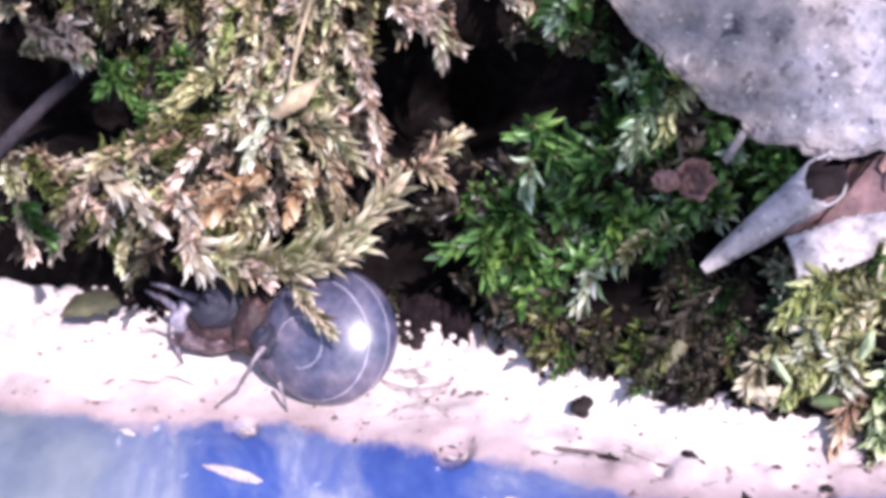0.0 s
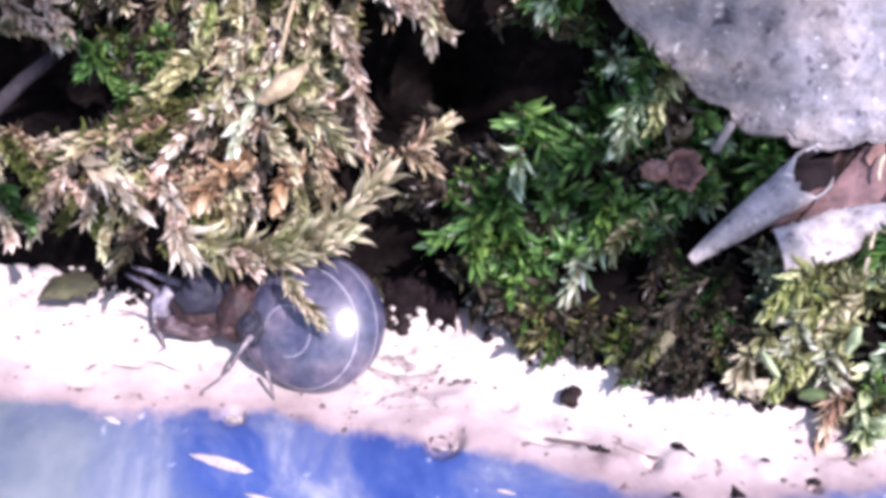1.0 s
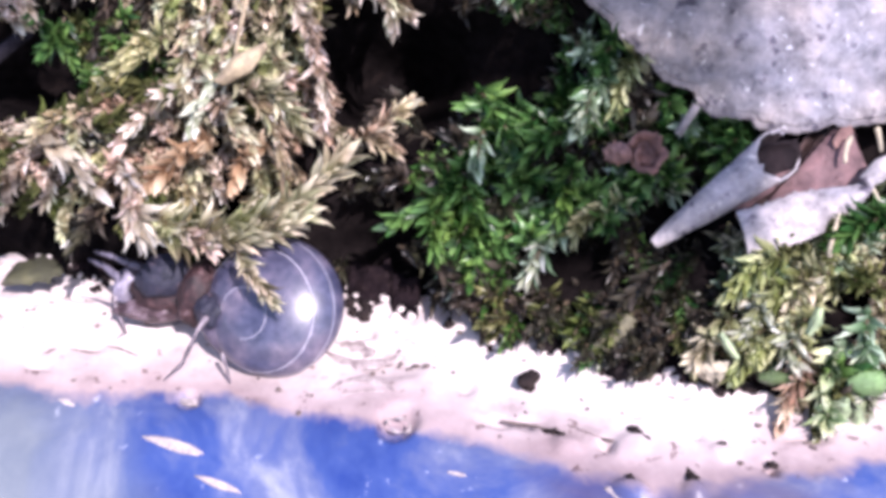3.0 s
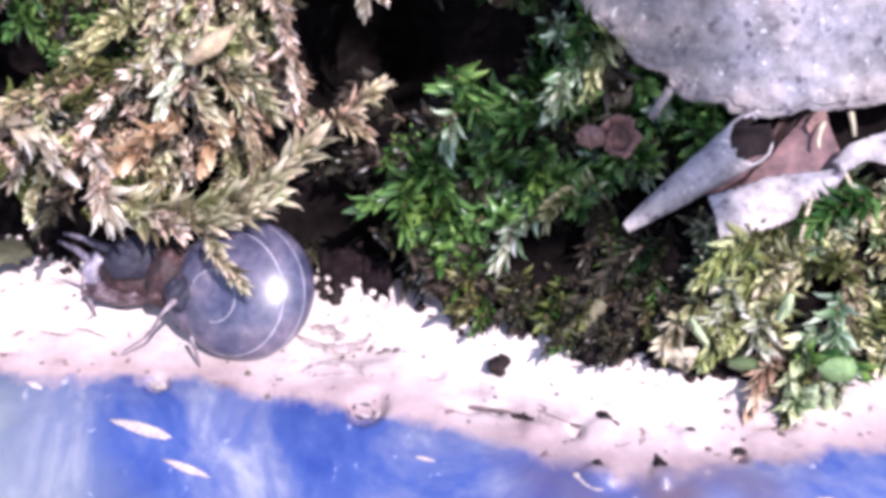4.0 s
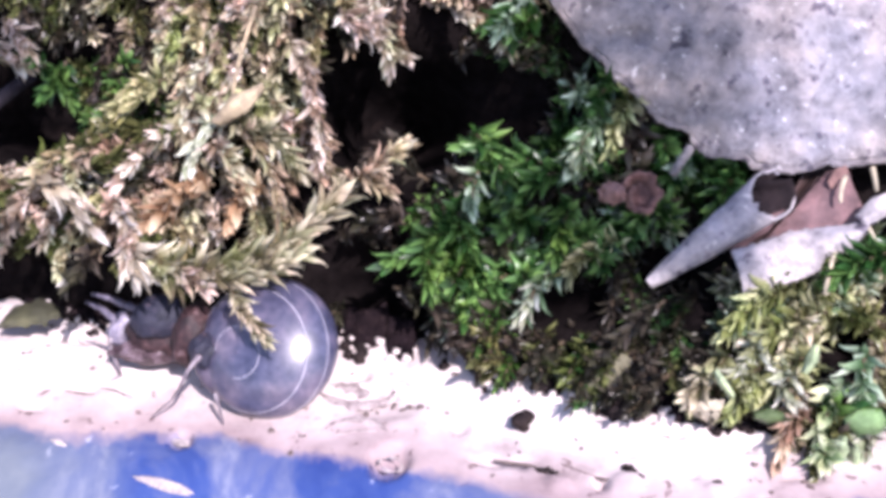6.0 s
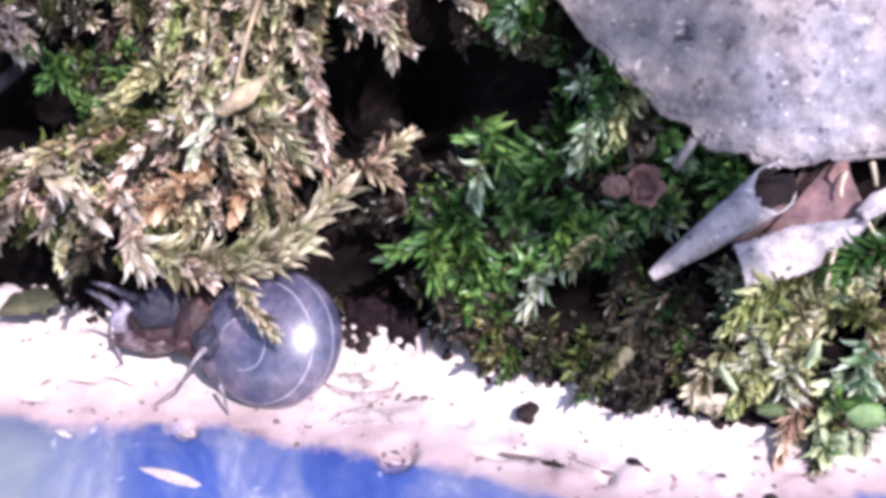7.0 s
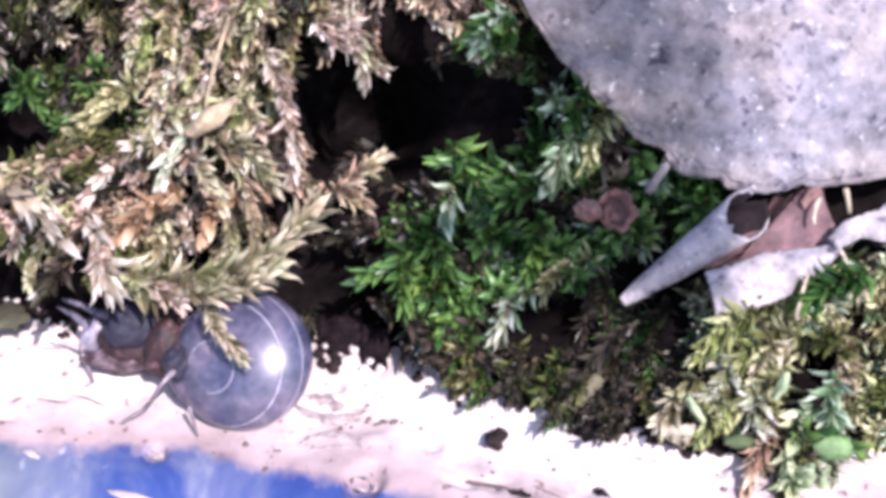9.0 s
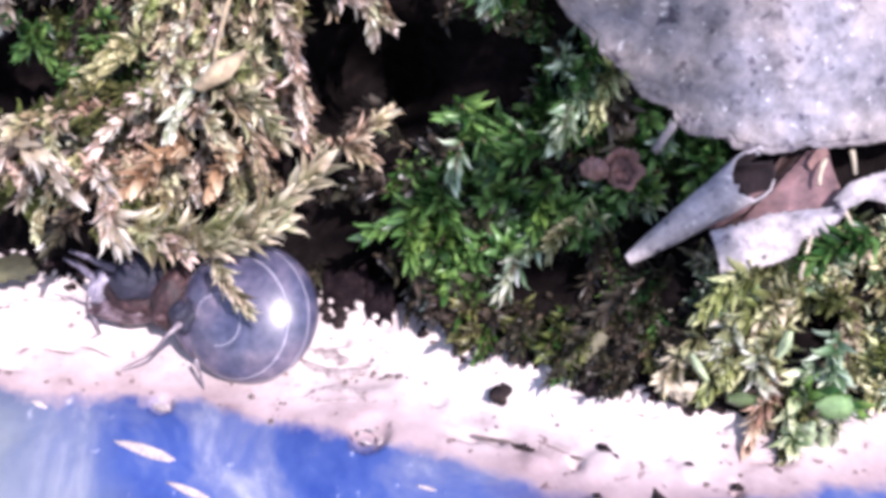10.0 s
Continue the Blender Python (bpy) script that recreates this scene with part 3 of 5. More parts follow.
moss_shoot("pale", B(-3.34, 12.05, 6.2), B(-2.23, 10.91, 7.0), B(-2.23, 9.18, 6.8), 1.0, 0.44, 22, 0.6, "pale dry moss tip hanging from the bank")
moss_shoot("pale", B(-4.42, 12.05, 6.2), B(-3.41, 10.91, 7.0), B(-1.52, 9.65, 6.8), 1.0, 0.44, 22, 0.7, "pale dry moss tip hanging from the bank")
moss_shoot("pale", B(-12.73, 2.83, 7.6), B(-12.75, 2.08, 8.8), B(-12.61, 0.94, 8.8), 1.2, 0.44, 12, 0.6, "splayed cream-white dry moss tuft")
moss_shoot("orange", B(-9.60, 4.30, 6.8), B(-10.81, 4.45, 7.8), B(-12.21, 2.24, 7.8), 1.3, 0.7, 18, 1.0, "dry orange-brown moss shoot")
moss_shoot("orange", B(-7.49, 4.32, 6.6), B(-8.28, 4.00, 7.6), B(-8.79, 2.49, 7.4), 1.2, 0.6, 16, 1.1, "dry orange-brown moss shoot")
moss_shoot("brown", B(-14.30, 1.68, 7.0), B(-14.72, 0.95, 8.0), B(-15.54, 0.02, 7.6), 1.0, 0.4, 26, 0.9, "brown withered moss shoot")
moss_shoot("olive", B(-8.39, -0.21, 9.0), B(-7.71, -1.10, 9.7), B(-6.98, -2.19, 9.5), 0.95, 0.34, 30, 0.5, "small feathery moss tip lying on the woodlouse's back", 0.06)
moss_shoot("brown", B(-0.59, 4.66, 5.4), B(-2.24, 5.75, 6.6), B(-3.67, 4.20, 6.6), 0.9, 0.4, 28, 0.9, "golden-brown moss shoot painted darker for the shade of the gap")
moss_shoot("brown", B(-1.09, 6.20, 4.8), B(-2.52, 6.57, 5.8), B(-3.25, 5.36, 5.8), 0.9, 0.4, 22, 0.9, "golden-brown moss shoot painted darker for the shade of the gap")
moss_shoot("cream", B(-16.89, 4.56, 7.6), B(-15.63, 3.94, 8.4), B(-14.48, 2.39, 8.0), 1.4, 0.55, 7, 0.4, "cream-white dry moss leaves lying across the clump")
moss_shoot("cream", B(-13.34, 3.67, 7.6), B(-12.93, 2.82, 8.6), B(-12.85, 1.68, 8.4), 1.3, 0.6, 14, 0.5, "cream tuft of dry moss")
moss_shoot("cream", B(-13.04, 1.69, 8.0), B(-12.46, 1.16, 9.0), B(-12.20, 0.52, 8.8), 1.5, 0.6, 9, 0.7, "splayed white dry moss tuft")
# dark tone stands for the shade these shoots lie in
moss_shoot("shade", B(-17.27, 5.39, 6.6), B(-15.53, 5.52, 7.6), B(-14.01, 6.51, 7.2), 1.0, 0.44, 34, 0.5, "olive moss shoot painted dark for the shade of the clump")
moss_shoot("shade", B(-15.07, 4.90, 6.8), B(-13.38, 5.27, 7.8), B(-11.72, 6.25, 7.4), 1.0, 0.44, 34, 0.5, "olive moss shoot painted dark for the shade of the clump")
moss_shoot("shade", B(-12.07, 6.97, 6.4), B(-12.78, 6.48, 7.4), B(-14.30, 6.89, 7.0), 1.0, 0.44, 30, 0.5, "olive moss shoot painted dark for the shade of the clump")
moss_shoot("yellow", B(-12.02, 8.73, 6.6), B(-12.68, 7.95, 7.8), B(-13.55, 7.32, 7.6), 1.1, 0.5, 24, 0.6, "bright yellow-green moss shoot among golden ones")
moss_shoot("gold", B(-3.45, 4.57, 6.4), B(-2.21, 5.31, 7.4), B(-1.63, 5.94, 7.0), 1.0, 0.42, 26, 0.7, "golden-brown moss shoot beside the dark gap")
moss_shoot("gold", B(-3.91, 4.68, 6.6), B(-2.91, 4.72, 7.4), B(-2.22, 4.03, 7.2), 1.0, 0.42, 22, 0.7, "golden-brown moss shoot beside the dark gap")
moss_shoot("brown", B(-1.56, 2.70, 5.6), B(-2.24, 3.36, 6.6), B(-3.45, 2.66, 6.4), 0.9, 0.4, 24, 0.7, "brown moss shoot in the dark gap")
moss_shoot("green", B(4.00, 12.46, 6.2), B(3.05, 11.71, 7.4), B(2.21, 11.12, 7.2), 1.3, 0.55, 18, 0.8, "bright green leafy moss shoot above the dark hollow")
moss_shoot("green", B(4.35, 11.84, 6.2), B(3.52, 11.22, 7.4), B(3.05, 10.67, 7.2), 1.3, 0.55, 18, 0.8, "bright green leafy moss shoot above the dark hollow")
moss_shoot("light", B(3.85, 12.05, 6.4), B(2.91, 11.30, 7.6), B(2.68, 10.87, 7.4), 1.3, 0.55, 18, 0.8, "bright green leafy moss shoot above the dark hollow")
moss_shoot("pale", B(-21.03, 11.54, 5.0), B(-19.59, 10.78, 6.2), B(-18.31, 9.63, 6.0), 1.0, 0.44, 24, 0.6, "greyish moss shoot at the shaded end of the bank")
moss_shoot("pale", B(-19.45, 11.98, 5.2), B(-18.42, 10.98, 6.4), B(-17.75, 9.79, 6.2), 1.0, 0.44, 24, 0.6, "greyish moss shoot at the shaded end of the bank")
moss_shoot("olive", B(-21.44, 10.36, 4.6), B(-20.31, 10.41, 5.6), B(-19.26, 10.14, 5.4), 1.0, 0.44, 24, 0.6, "greyish moss shoot at the shaded end of the bank")
moss_shoot("green", B(-17.82, 10.14, 5.6), B(-16.77, 9.22, 6.6), B(-15.85, 8.03, 6.4), 1.0, 0.44, 24, 0.6, "dull teal-green moss shoot at the shaded end of the bank")
moss_shoot("green", B(-16.45, 9.89, 5.6), B(-16.40, 8.97, 6.6), B(-17.08, 8.28, 6.4), 1.0, 0.44, 24, 0.6, "dull teal-green moss shoot at the shaded end of the bank")
moss_shoot("green", B(-21.70, 3.54, 4.6), B(-20.57, 2.97, 5.6), B(-19.77, 1.86, 5.4), 1.0, 0.44, 24, 0.6, "dull teal-green moss shoot at the shaded end of the bank")
green = "leafy green moss shoot with a star-shaped tip"
# light tone paints the sunfleck on this tip
moss_shoot("light", B(7.36, 7.72, 6.2), B(6.22, 6.81, 7.6), B(5.45, 4.80, 7.8), 1.3, 0.5, 22, 0.75, "green moss shoot with its sunlit tip painted pale")
moss_shoot("green", B(1.23, 6.66, 6.0), B(2.26, 6.13, 7.4), B(2.72, 4.20, 7.4), 1.25, 0.5, 20, 0.8, green)
moss_shoot("green", B(1.10, 2.66, 6.4), B(-0.33, 2.12, 7.8), B(-2.20, 0.84, 7.6), 1.2, 0.5, 26, 0.85, green)
moss_shoot("green", B(0.87, 3.39, 6.2), B(0.37, 2.60, 7.6), B(1.55, 1.20, 7.4), 1.2, 0.5, 22, 0.9, green)
moss_shoot("green", B(-0.10, 1.69, 6.6), B(-0.79, 0.96, 7.8), B(-0.33, -0.21, 7.6), 1.2, 0.46, 20, 0.8, green)
# another tip caught by sun, its brightness put into the leaf tone
moss_shoot("light", B(5.15, 0.98, 6.6), B(4.22, 0.49, 7.8), B(3.49, -0.95, 8.2), 1.2, 0.5, 13, 0.6, "green moss shoot with its sunlit tip painted whitish")
moss_shoot("green", B(4.97, 5.09, 6.0), B(3.44, 5.45, 7.2), B(1.09, 5.97, 6.8), 1.2, 0.5, 26, 0.85, green)
moss_shoot("green", B(6.16, 5.07, 6.2), B(4.12, 4.94, 7.6), B(2.72, 3.31, 7.4), 1.2, 0.5, 24, 0.85, green)
moss_shoot("green", B(7.66, 9.23, 5.8), B(6.51, 8.04, 7.2), B(6.04, 6.63, 7.2), 1.1, 0.46, 24, 0.85, green)
moss_shoot("yellow", B(8.38, 8.51, 5.8), B(7.45, 7.57, 7.2), B(7.22, 5.92, 7.2), 1.1, 0.46, 24, 0.85, green)
moss_shoot("green", B(13.18, 5.09, 6.0), B(11.89, 4.72, 7.4), B(11.37, 2.83, 7.6), 1.25, 0.55, 28, 0.8, "glossy bright green moss shoot under the dead leaf", 0.08)
moss_shoot("green", B(5.65, 3.62, 6.4), B(5.05, 2.83, 7.6), B(4.84, 1.20, 7.4), 1.1, 0.46, 24, 0.85, green)
moss_shoot("yellow", B(7.75, 1.69, 6.8), B(6.17, 1.88, 8.0), B(5.27, 0.49, 7.8), 1.0, 0.42, 24, 0.85, green)
moss_shoot("green", B(2.78, 0.50, 6.4), B(1.78, 0.02, 7.6), B(1.08, -1.38, 7.6), 1.1, 0.46, 22, 0.85, green)
# whitish and pale leaves painted as sunflecks on two green tips
moss_shoot("frost", B(4.00, 0.07, 7.6), B(3.72, -0.48, 8.6), B(3.44, -1.26, 8.6), 1.15, 0.5, 6, 0.6, "sunlit tip of a green moss shoot, painted whitish")
moss_shoot("light", B(6.06, 6.41, 7.4), B(5.83, 5.76, 8.2), B(5.69, 4.97, 8.2), 1.15, 0.5, 6, 0.6, "pale green tip of a leafy moss shoot")
moss_shoot("light", B(1.56, 4.79, 7.2), B(1.42, 4.15, 8.0), B(1.26, 3.27, 8.0), 1.15, 0.5, 6, 0.6, "pale green tip of a leafy moss shoot")
bright = "sunlit yellow-green moss shoot on the rim"
moss_shoot("yellow", B(14.70, 0.02, 9.0), B(12.46, -0.20, 10.6), B(11.13, -1.96, 10.6), 1.1, 0.5, 34, 0.85, bright)
moss_shoot("yellow", B(15.38, -1.11, 9.0), B(13.56, -1.08, 10.6), B(12.18, -2.61, 10.8), 1.1, 0.5, 34, 0.85, bright)
moss_shoot("frost", B(12.84, -2.21, 10.0), B(11.86, -2.59, 11.2), B(11.21, -3.89, 11.2), 0.95, 0.46, 26, 0.8, bright)
moss_shoot("yellow", B(14.84, -2.87, 10.0), B(12.89, -2.79, 11.4), B(12.14, -4.41, 11.4), 1.0, 0.46, 22, 0.7, bright)
moss_shoot("green", B(18.56, 1.39, 9.0), B(16.49, 1.13, 10.4), B(15.22, 0.02, 10.2), 1.25, 0.5, 34, 0.7, "broad-leaved green moss shoot")
moss_shoot("light", B(15.69, -3.70, 10.8), B(14.37, -4.23, 12.2), B(14.10, -6.33, 12.4), 1.0, 0.56, 20, 0.7, bright)
moss_shoot("green", B(14.19, -4.74, 11.4), B(15.09, -4.62, 12.6), B(16.43, -5.27, 12.4), 1.3, 0.5, 24, 0.6, "broad-leaved green moss shoot")
moss_shoot("frost", B(15.67, -4.65, 11.2), B(15.12, -5.51, 12.2), B(14.85, -7.00, 11.9), 1.1, 0.8, 9, 0.5, "pale green broad-leaved moss tip resting on the rim")
moss_shoot("gold", B(14.04, -4.32, 11.2), B(13.25, -5.06, 12.4), B(12.46, -6.72, 12.6), 1.1, 0.4, 24, 0.5, "withered brown moss shoot trailing onto the rim")
moss_shoot("olive", B(10.70, -3.35, 9.6), B(9.77, -3.70, 10.8), B(9.82, -4.84, 10.8), 1.0, 0.5, 18, 0.7, bright)
moss_shoot("olive", B(11.18, -2.85, 10.4), B(10.30, -3.21, 11.6), B(9.50, -4.50, 11.6), 1.1, 0.5, 16, 0.8, bright)
moss_shoot("yellow", B(12.34, -3.28, 10.6), B(11.50, -3.62, 11.8), B(11.07, -4.95, 11.8), 1.1, 0.5, 16, 0.8, bright)
moss_shoot("frost", B(13.50, -3.26, 10.8), B(12.94, -3.61, 12.0), B(13.15, -4.85, 12.0), 1.1, 0.5, 14, 0.8, bright)
moss_shoot("light", B(16.35, -2.61, 10.8), B(15.65, -3.38, 12.2), B(15.97, -4.66, 12.2), 1.1, 0.6, 14, 0.8, bright)
moss_shoot("frost", B(16.53, -5.41, 11.2), B(15.79, -5.80, 12.4), B(15.76, -6.89, 12.2), 1.0, 0.6, 10, 0.7, bright)
moss_shoot("brown", B(9.01, -0.66, 9.0), B(7.71, -1.54, 10.0), B(6.20, -3.35, 9.6), 0.9, 0.4, 22, 0.6, "withered brown moss shoot at the foot of the bank, darkened for shade")
moss_shoot("brown", B(-2.05, 0.02, 5.4), B(-0.57, -0.45, 6.6), B(1.55, -2.33, 7.4), 1.0, 0.42, 30, 0.5, "withered moss strand at the foot of the bank, its shade painted brown")

# shade at the bank's foot is put into the stems' dark tones
moss_shoot("brown", B(-1.46, 0.27, 4.6), B(-0.10, -0.95, 5.4), B(1.65, -3.04, 5.7), 0.85, 0.34, 24, 0.45, "withered moss stem lying along the foot of the bank, its shade painted brown", 0.11)
moss_shoot("brown", B(-1.21, -0.10, 4.8), B(0.39, -1.56, 5.6), B(1.95, -4.20, 6.9), 0.85, 0.34, 24, 0.45, "withered moss stem lying along the foot of the bank, its shade painted brown", 0.11)
moss_shoot("brown", B(-0.96, 0.27, 5.0), B(0.87, -1.67, 6.0), B(2.87, -3.17, 7.0), 0.85, 0.34, 24, 0.45, "withered moss stem lying along the foot of the bank, its shade painted brown", 0.11)
moss_shoot("brown", B(1.56, -2.35, 7.0), B(3.59, -2.63, 8.4), B(5.16, -3.63, 8.8), 0.85, 0.34, 24, 0.45, "withered moss stem lying along the foot of the bank, its shade painted brown", 0.11)
moss_shoot("shade", B(2.27, -1.86, 7.2), B(4.46, -3.16, 9.0), B(5.60, -4.41, 9.0), 0.85, 0.34, 24, 0.45, "withered moss stem lying along the foot of the bank, its shade painted brown", 0.11)
moss_shoot("brown", B(5.06, -2.32, 7.6), B(4.02, -2.72, 8.8), B(3.36, -3.66, 8.4), 0.85, 0.34, 24, 0.45, "withered moss stem lying along the foot of the bank, its shade painted brown", 0.11)
moss_shoot("shade", B(7.68, -2.72, 8.8), B(6.60, -2.99, 10.0), B(6.20, -4.47, 9.6), 0.85, 0.34, 24, 0.45, "withered moss stem lying along the foot of the bank, its shade painted brown", 0.11)
moss_shoot("brown", B(9.09, -3.56, 9.8), B(8.28, -3.72, 10.6), B(7.68, -4.86, 10.2), 0.85, 0.34, 24, 0.45, "withered moss stem lying along the foot of the bank, its shade painted brown", 0.11)


# ---- dead leaves ----
def resample(points, n):
    p = np.array([tuple(q) for q in points], float)
    seg = np.concatenate([[0], np.cumsum(np.linalg.norm(np.diff(p, axis=0), axis=1))])
    t = np.linspace(0, seg[-1], n)
    return np.stack([np.interp(t, seg, p[:, k]) for k in range(3)], 1)


def sheet(name, edge_a, edge_b, n, m, mat, parent=None, label="", thick=0.12, bulge=0.0, crumple=0.15, ragged=0.0, seed=0, grain=0.6, cols=None):
    """A thin sheet with two skins between two edges, bulged and crumpled outwards, ragged along its edges."""
    a, b = resample(edge_a, n), resample(edge_b, n)
    mid = np.zeros((n, m, 3))
    for i in range(n):
        ra = ragged * (noise.noise(Vector((i * 0.35, seed, 0))) + 0.6 * noise.noise(Vector((i * 1.1, seed, 7))))
        rb = ragged * (noise.noise(Vector((i * 0.35, seed, 3))) + 0.6 * noise.noise(Vector((i * 1.1, seed, 5))))
        for j in range(m):
            t = ra + (1 - rb - ra) * j / (m - 1)
            p = a[i] + t * (b[i] - a[i])
            u = i / (n - 1)
            q = Vector(tuple(p / MM))
            d = bulge * math.sin(math.pi * min(max(t, 0), 1)) + crumple * (noise.noise(q * 0.35 + Vector((seed, 0, 0))) + 0.5 * noise.noise(q * 1.1) + 0.2 * noise.noise(q * 3.0 * grain))
            mid[i, j] = p + np.array(BANK_OUT) * d * MM
    if cols:
        mid = mid[:, cols[0]:cols[1]]
        m = cols[1] - cols[0]
    du, dv = np.gradient(mid, axis=0), np.gradient(mid, axis=1)
    nor = np.cross(du, dv)
    nor /= np.linalg.norm(nor, axis=2)[:, :, None] + 1e-15
    vs = np.concatenate([(mid + nor * thick * MM / 2).reshape(-1, 3), (mid - nor * thick * MM / 2).reshape(-1, 3)])
    k = n * m
    fs = []
    for i in range(n - 1):
        for j in range(m - 1):
            q = i * m + j
            fs += [(q, q + m, q + m + 1, q + 1), (k + q, k + q + 1, k + q + m + 1, k + q + m)]
    rim = [i * m for i in range(n)] + [(n - 1) * m + j for j in range(1, m)] + [i * m + m - 1 for i in range(n - 2, -1, -1)] + list(range(m - 2, 0, -1))
    for q, r in zip(rim, rim[1:] + rim[:1]):
        fs.append((q, k + q, k + r, r))
    return mesh_object(name, vs, fs, mat, parent, label)


def dead_leaf_material(name, stops, spots=True, rough=0.6):
    m, nt, b = material(name)
    col = ramp(nt, noise_node(nt, 130, 8, 0.62), stops)
    fine = noise_node(nt, 900, 8, 0.72)
    col = mixed(nt, 1.0, col, ramp(nt, fine, [(0.32, (0.4, 0.38, 0.42)), (0.48, (0.95, 0.95, 0.95)), (0.66, (1.6, 1.53, 1.48))]), "MULTIPLY")
    if spots:
        dark = ramp(nt, noise_node(nt, 1300, 4, 0.6), [(0.34, (0.30, 0.28, 0.36)), (0.42, (1, 1, 1))])
        col = mixed(nt, 1.0, col, dark, "MULTIPLY")
        # white specks are glints painted into the colour
        white = ramp(nt, noise_node(nt, 2300, 3, 0.6), [(0.63, (0, 0, 0)), (0.72, (0.55, 0.55, 0.55))])
        col = mixed(nt, white, col, (0.8, 0.78, 0.78))
        # cool and warm patches imitate sky shade and sun on the leaf
        patch = ramp(nt, noise_node(nt, 95, 4, 0.55), [(0.42, (0.94, 0.96, 1.04)), (0.58, (1.16, 1.07, 0.97))])
        col = mixed(nt, 1.0, col, patch, "MULTIPLY")
    nt.links.new(col, b.inputs["Base Color"])
    b.inputs["Roughness"].default_value = rough
    bumped(nt, b, fine, 1.0, 0.0004)
    return m


LEAF_GREY = dead_leaf_material("bleached_leaf", [(0.32, (0.175, 0.175, 0.20)), (0.46, (0.225, 0.215, 0.23)), (0.58, (0.265, 0.235, 0.23)), (0.70, (0.35, 0.295, 0.27))], True, 0.42)
LEAF_WHITE = dead_leaf_material("white_leaf", [(0.3, (0.17, 0.175, 0.21)), (0.5, (0.26, 0.26, 0.30)), (0.65, (0.36, 0.35, 0.38))], True, 0.6)
LEAF_KHAKI = dead_leaf_material("khaki_leaf", [(0.3, (0.07, 0.066, 0.04)), (0.7, (0.19, 0.175, 0.11))], False)
LEAF_RIM = dead_leaf_material("leaf_rim", [(0.3, (0.17, 0.165, 0.185)), (0.65, (0.24, 0.215, 0.215))], True, 0.45)
LEAF_BROWN = dead_leaf_material("brown_leaf", [(0.3, (0.025, 0.012, 0.012)), (0.6, (0.075, 0.042, 0.04))], False, 0.6)
LEAF_MAUVE = dead_leaf_material("mauve_leaf", [(0.3, (0.085, 0.045, 0.048)), (0.6, (0.17, 0.10, 0.105))], False, 0.6)
# near-black, hardly any sheen: holds the shade inside the roll's mouth
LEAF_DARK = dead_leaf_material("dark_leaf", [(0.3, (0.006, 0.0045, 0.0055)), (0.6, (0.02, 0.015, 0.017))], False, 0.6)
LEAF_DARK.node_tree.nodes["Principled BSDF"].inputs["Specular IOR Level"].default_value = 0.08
LEAF_PINK = dead_leaf_material("pink_brown_leaf", [(0.3, (0.13, 0.06, 0.052)), (0.6, (0.33, 0.19, 0.165))], False, 0.7)
LEAF_TAN = dead_leaf_material("tan_leaf", [(0.3, (0.24, 0.18, 0.11)), (0.7, (0.46, 0.37, 0.24))], False, 0.6)
LEAF_CREAM = dead_leaf_material("cream_leaf", [(0.3, (0.26, 0.22, 0.15)), (0.7, (0.52, 0.47, 0.36))], False, 0.6)
LEAF_OLIVE = dead_leaf_material("olive_leaf", [(0.3, (0.02, 0.02, 0.012)), (0.7, (0.075, 0.075, 0.038))], False, 0.6)

big = tagged(new("dead_leaf"), "large bleached grey dead leaf with scalloped edge and dark specks", "dead leaf")
LEAF_FRONT = [B(3.56, 14.89, 5.5), B(4.85, 12.09, 6.0), B(6.13, 10.13, 6.4), B(6.97, 9.38, 6.6), B(7.06, 8.95, 6.6), B(8.21, 8.09, 6.9), B(9.15, 6.91, 7.2), B(10.34, 6.41, 7.4), B(10.45, 5.99, 7.4), B(10.97, 5.35, 7.5),
                B(12.52, 5.18, 7.7), B(12.86, 4.78, 7.8), B(14.33, 4.58, 7.9), B(15.26, 4.72, 7.9), B(15.99, 5.01, 7.8), B(16.34, 4.82, 7.8), B(18.34, 5.08, 7.6), B(21.13, 5.68, 7.2), B(24.15, 6.92, 6.8)]
LEAF_BACK = [B(9.01, 23.65, 5.0), B(12.34, 21.78, 6.5), B(16.79, 20.19, 7.5), B(21.69, 19.44, 7.0), B(26.94, 17.89, 6.0)]
sheet("blade", LEAF_FRONT, LEAF_BACK, 300, 110, LEAF_GREY, big, thick=0.12, bulge=1.2, crumple=0.4, ragged=0.0045, seed=2, cols=(2, 110))
sheet("edge", LEAF_FRONT, LEAF_BACK, 300, 110, LEAF_RIM, big, "slightly paler worn edge of the leaf", thick=0.12, bulge=1.2, crumple=0.4, ragged=0.0045, seed=2, cols=(0, 3))

curled = tagged(new("curled_leaf"), "torn dry leaf, rolled up, grey-white outside and red-brown inside", "dead leaf")


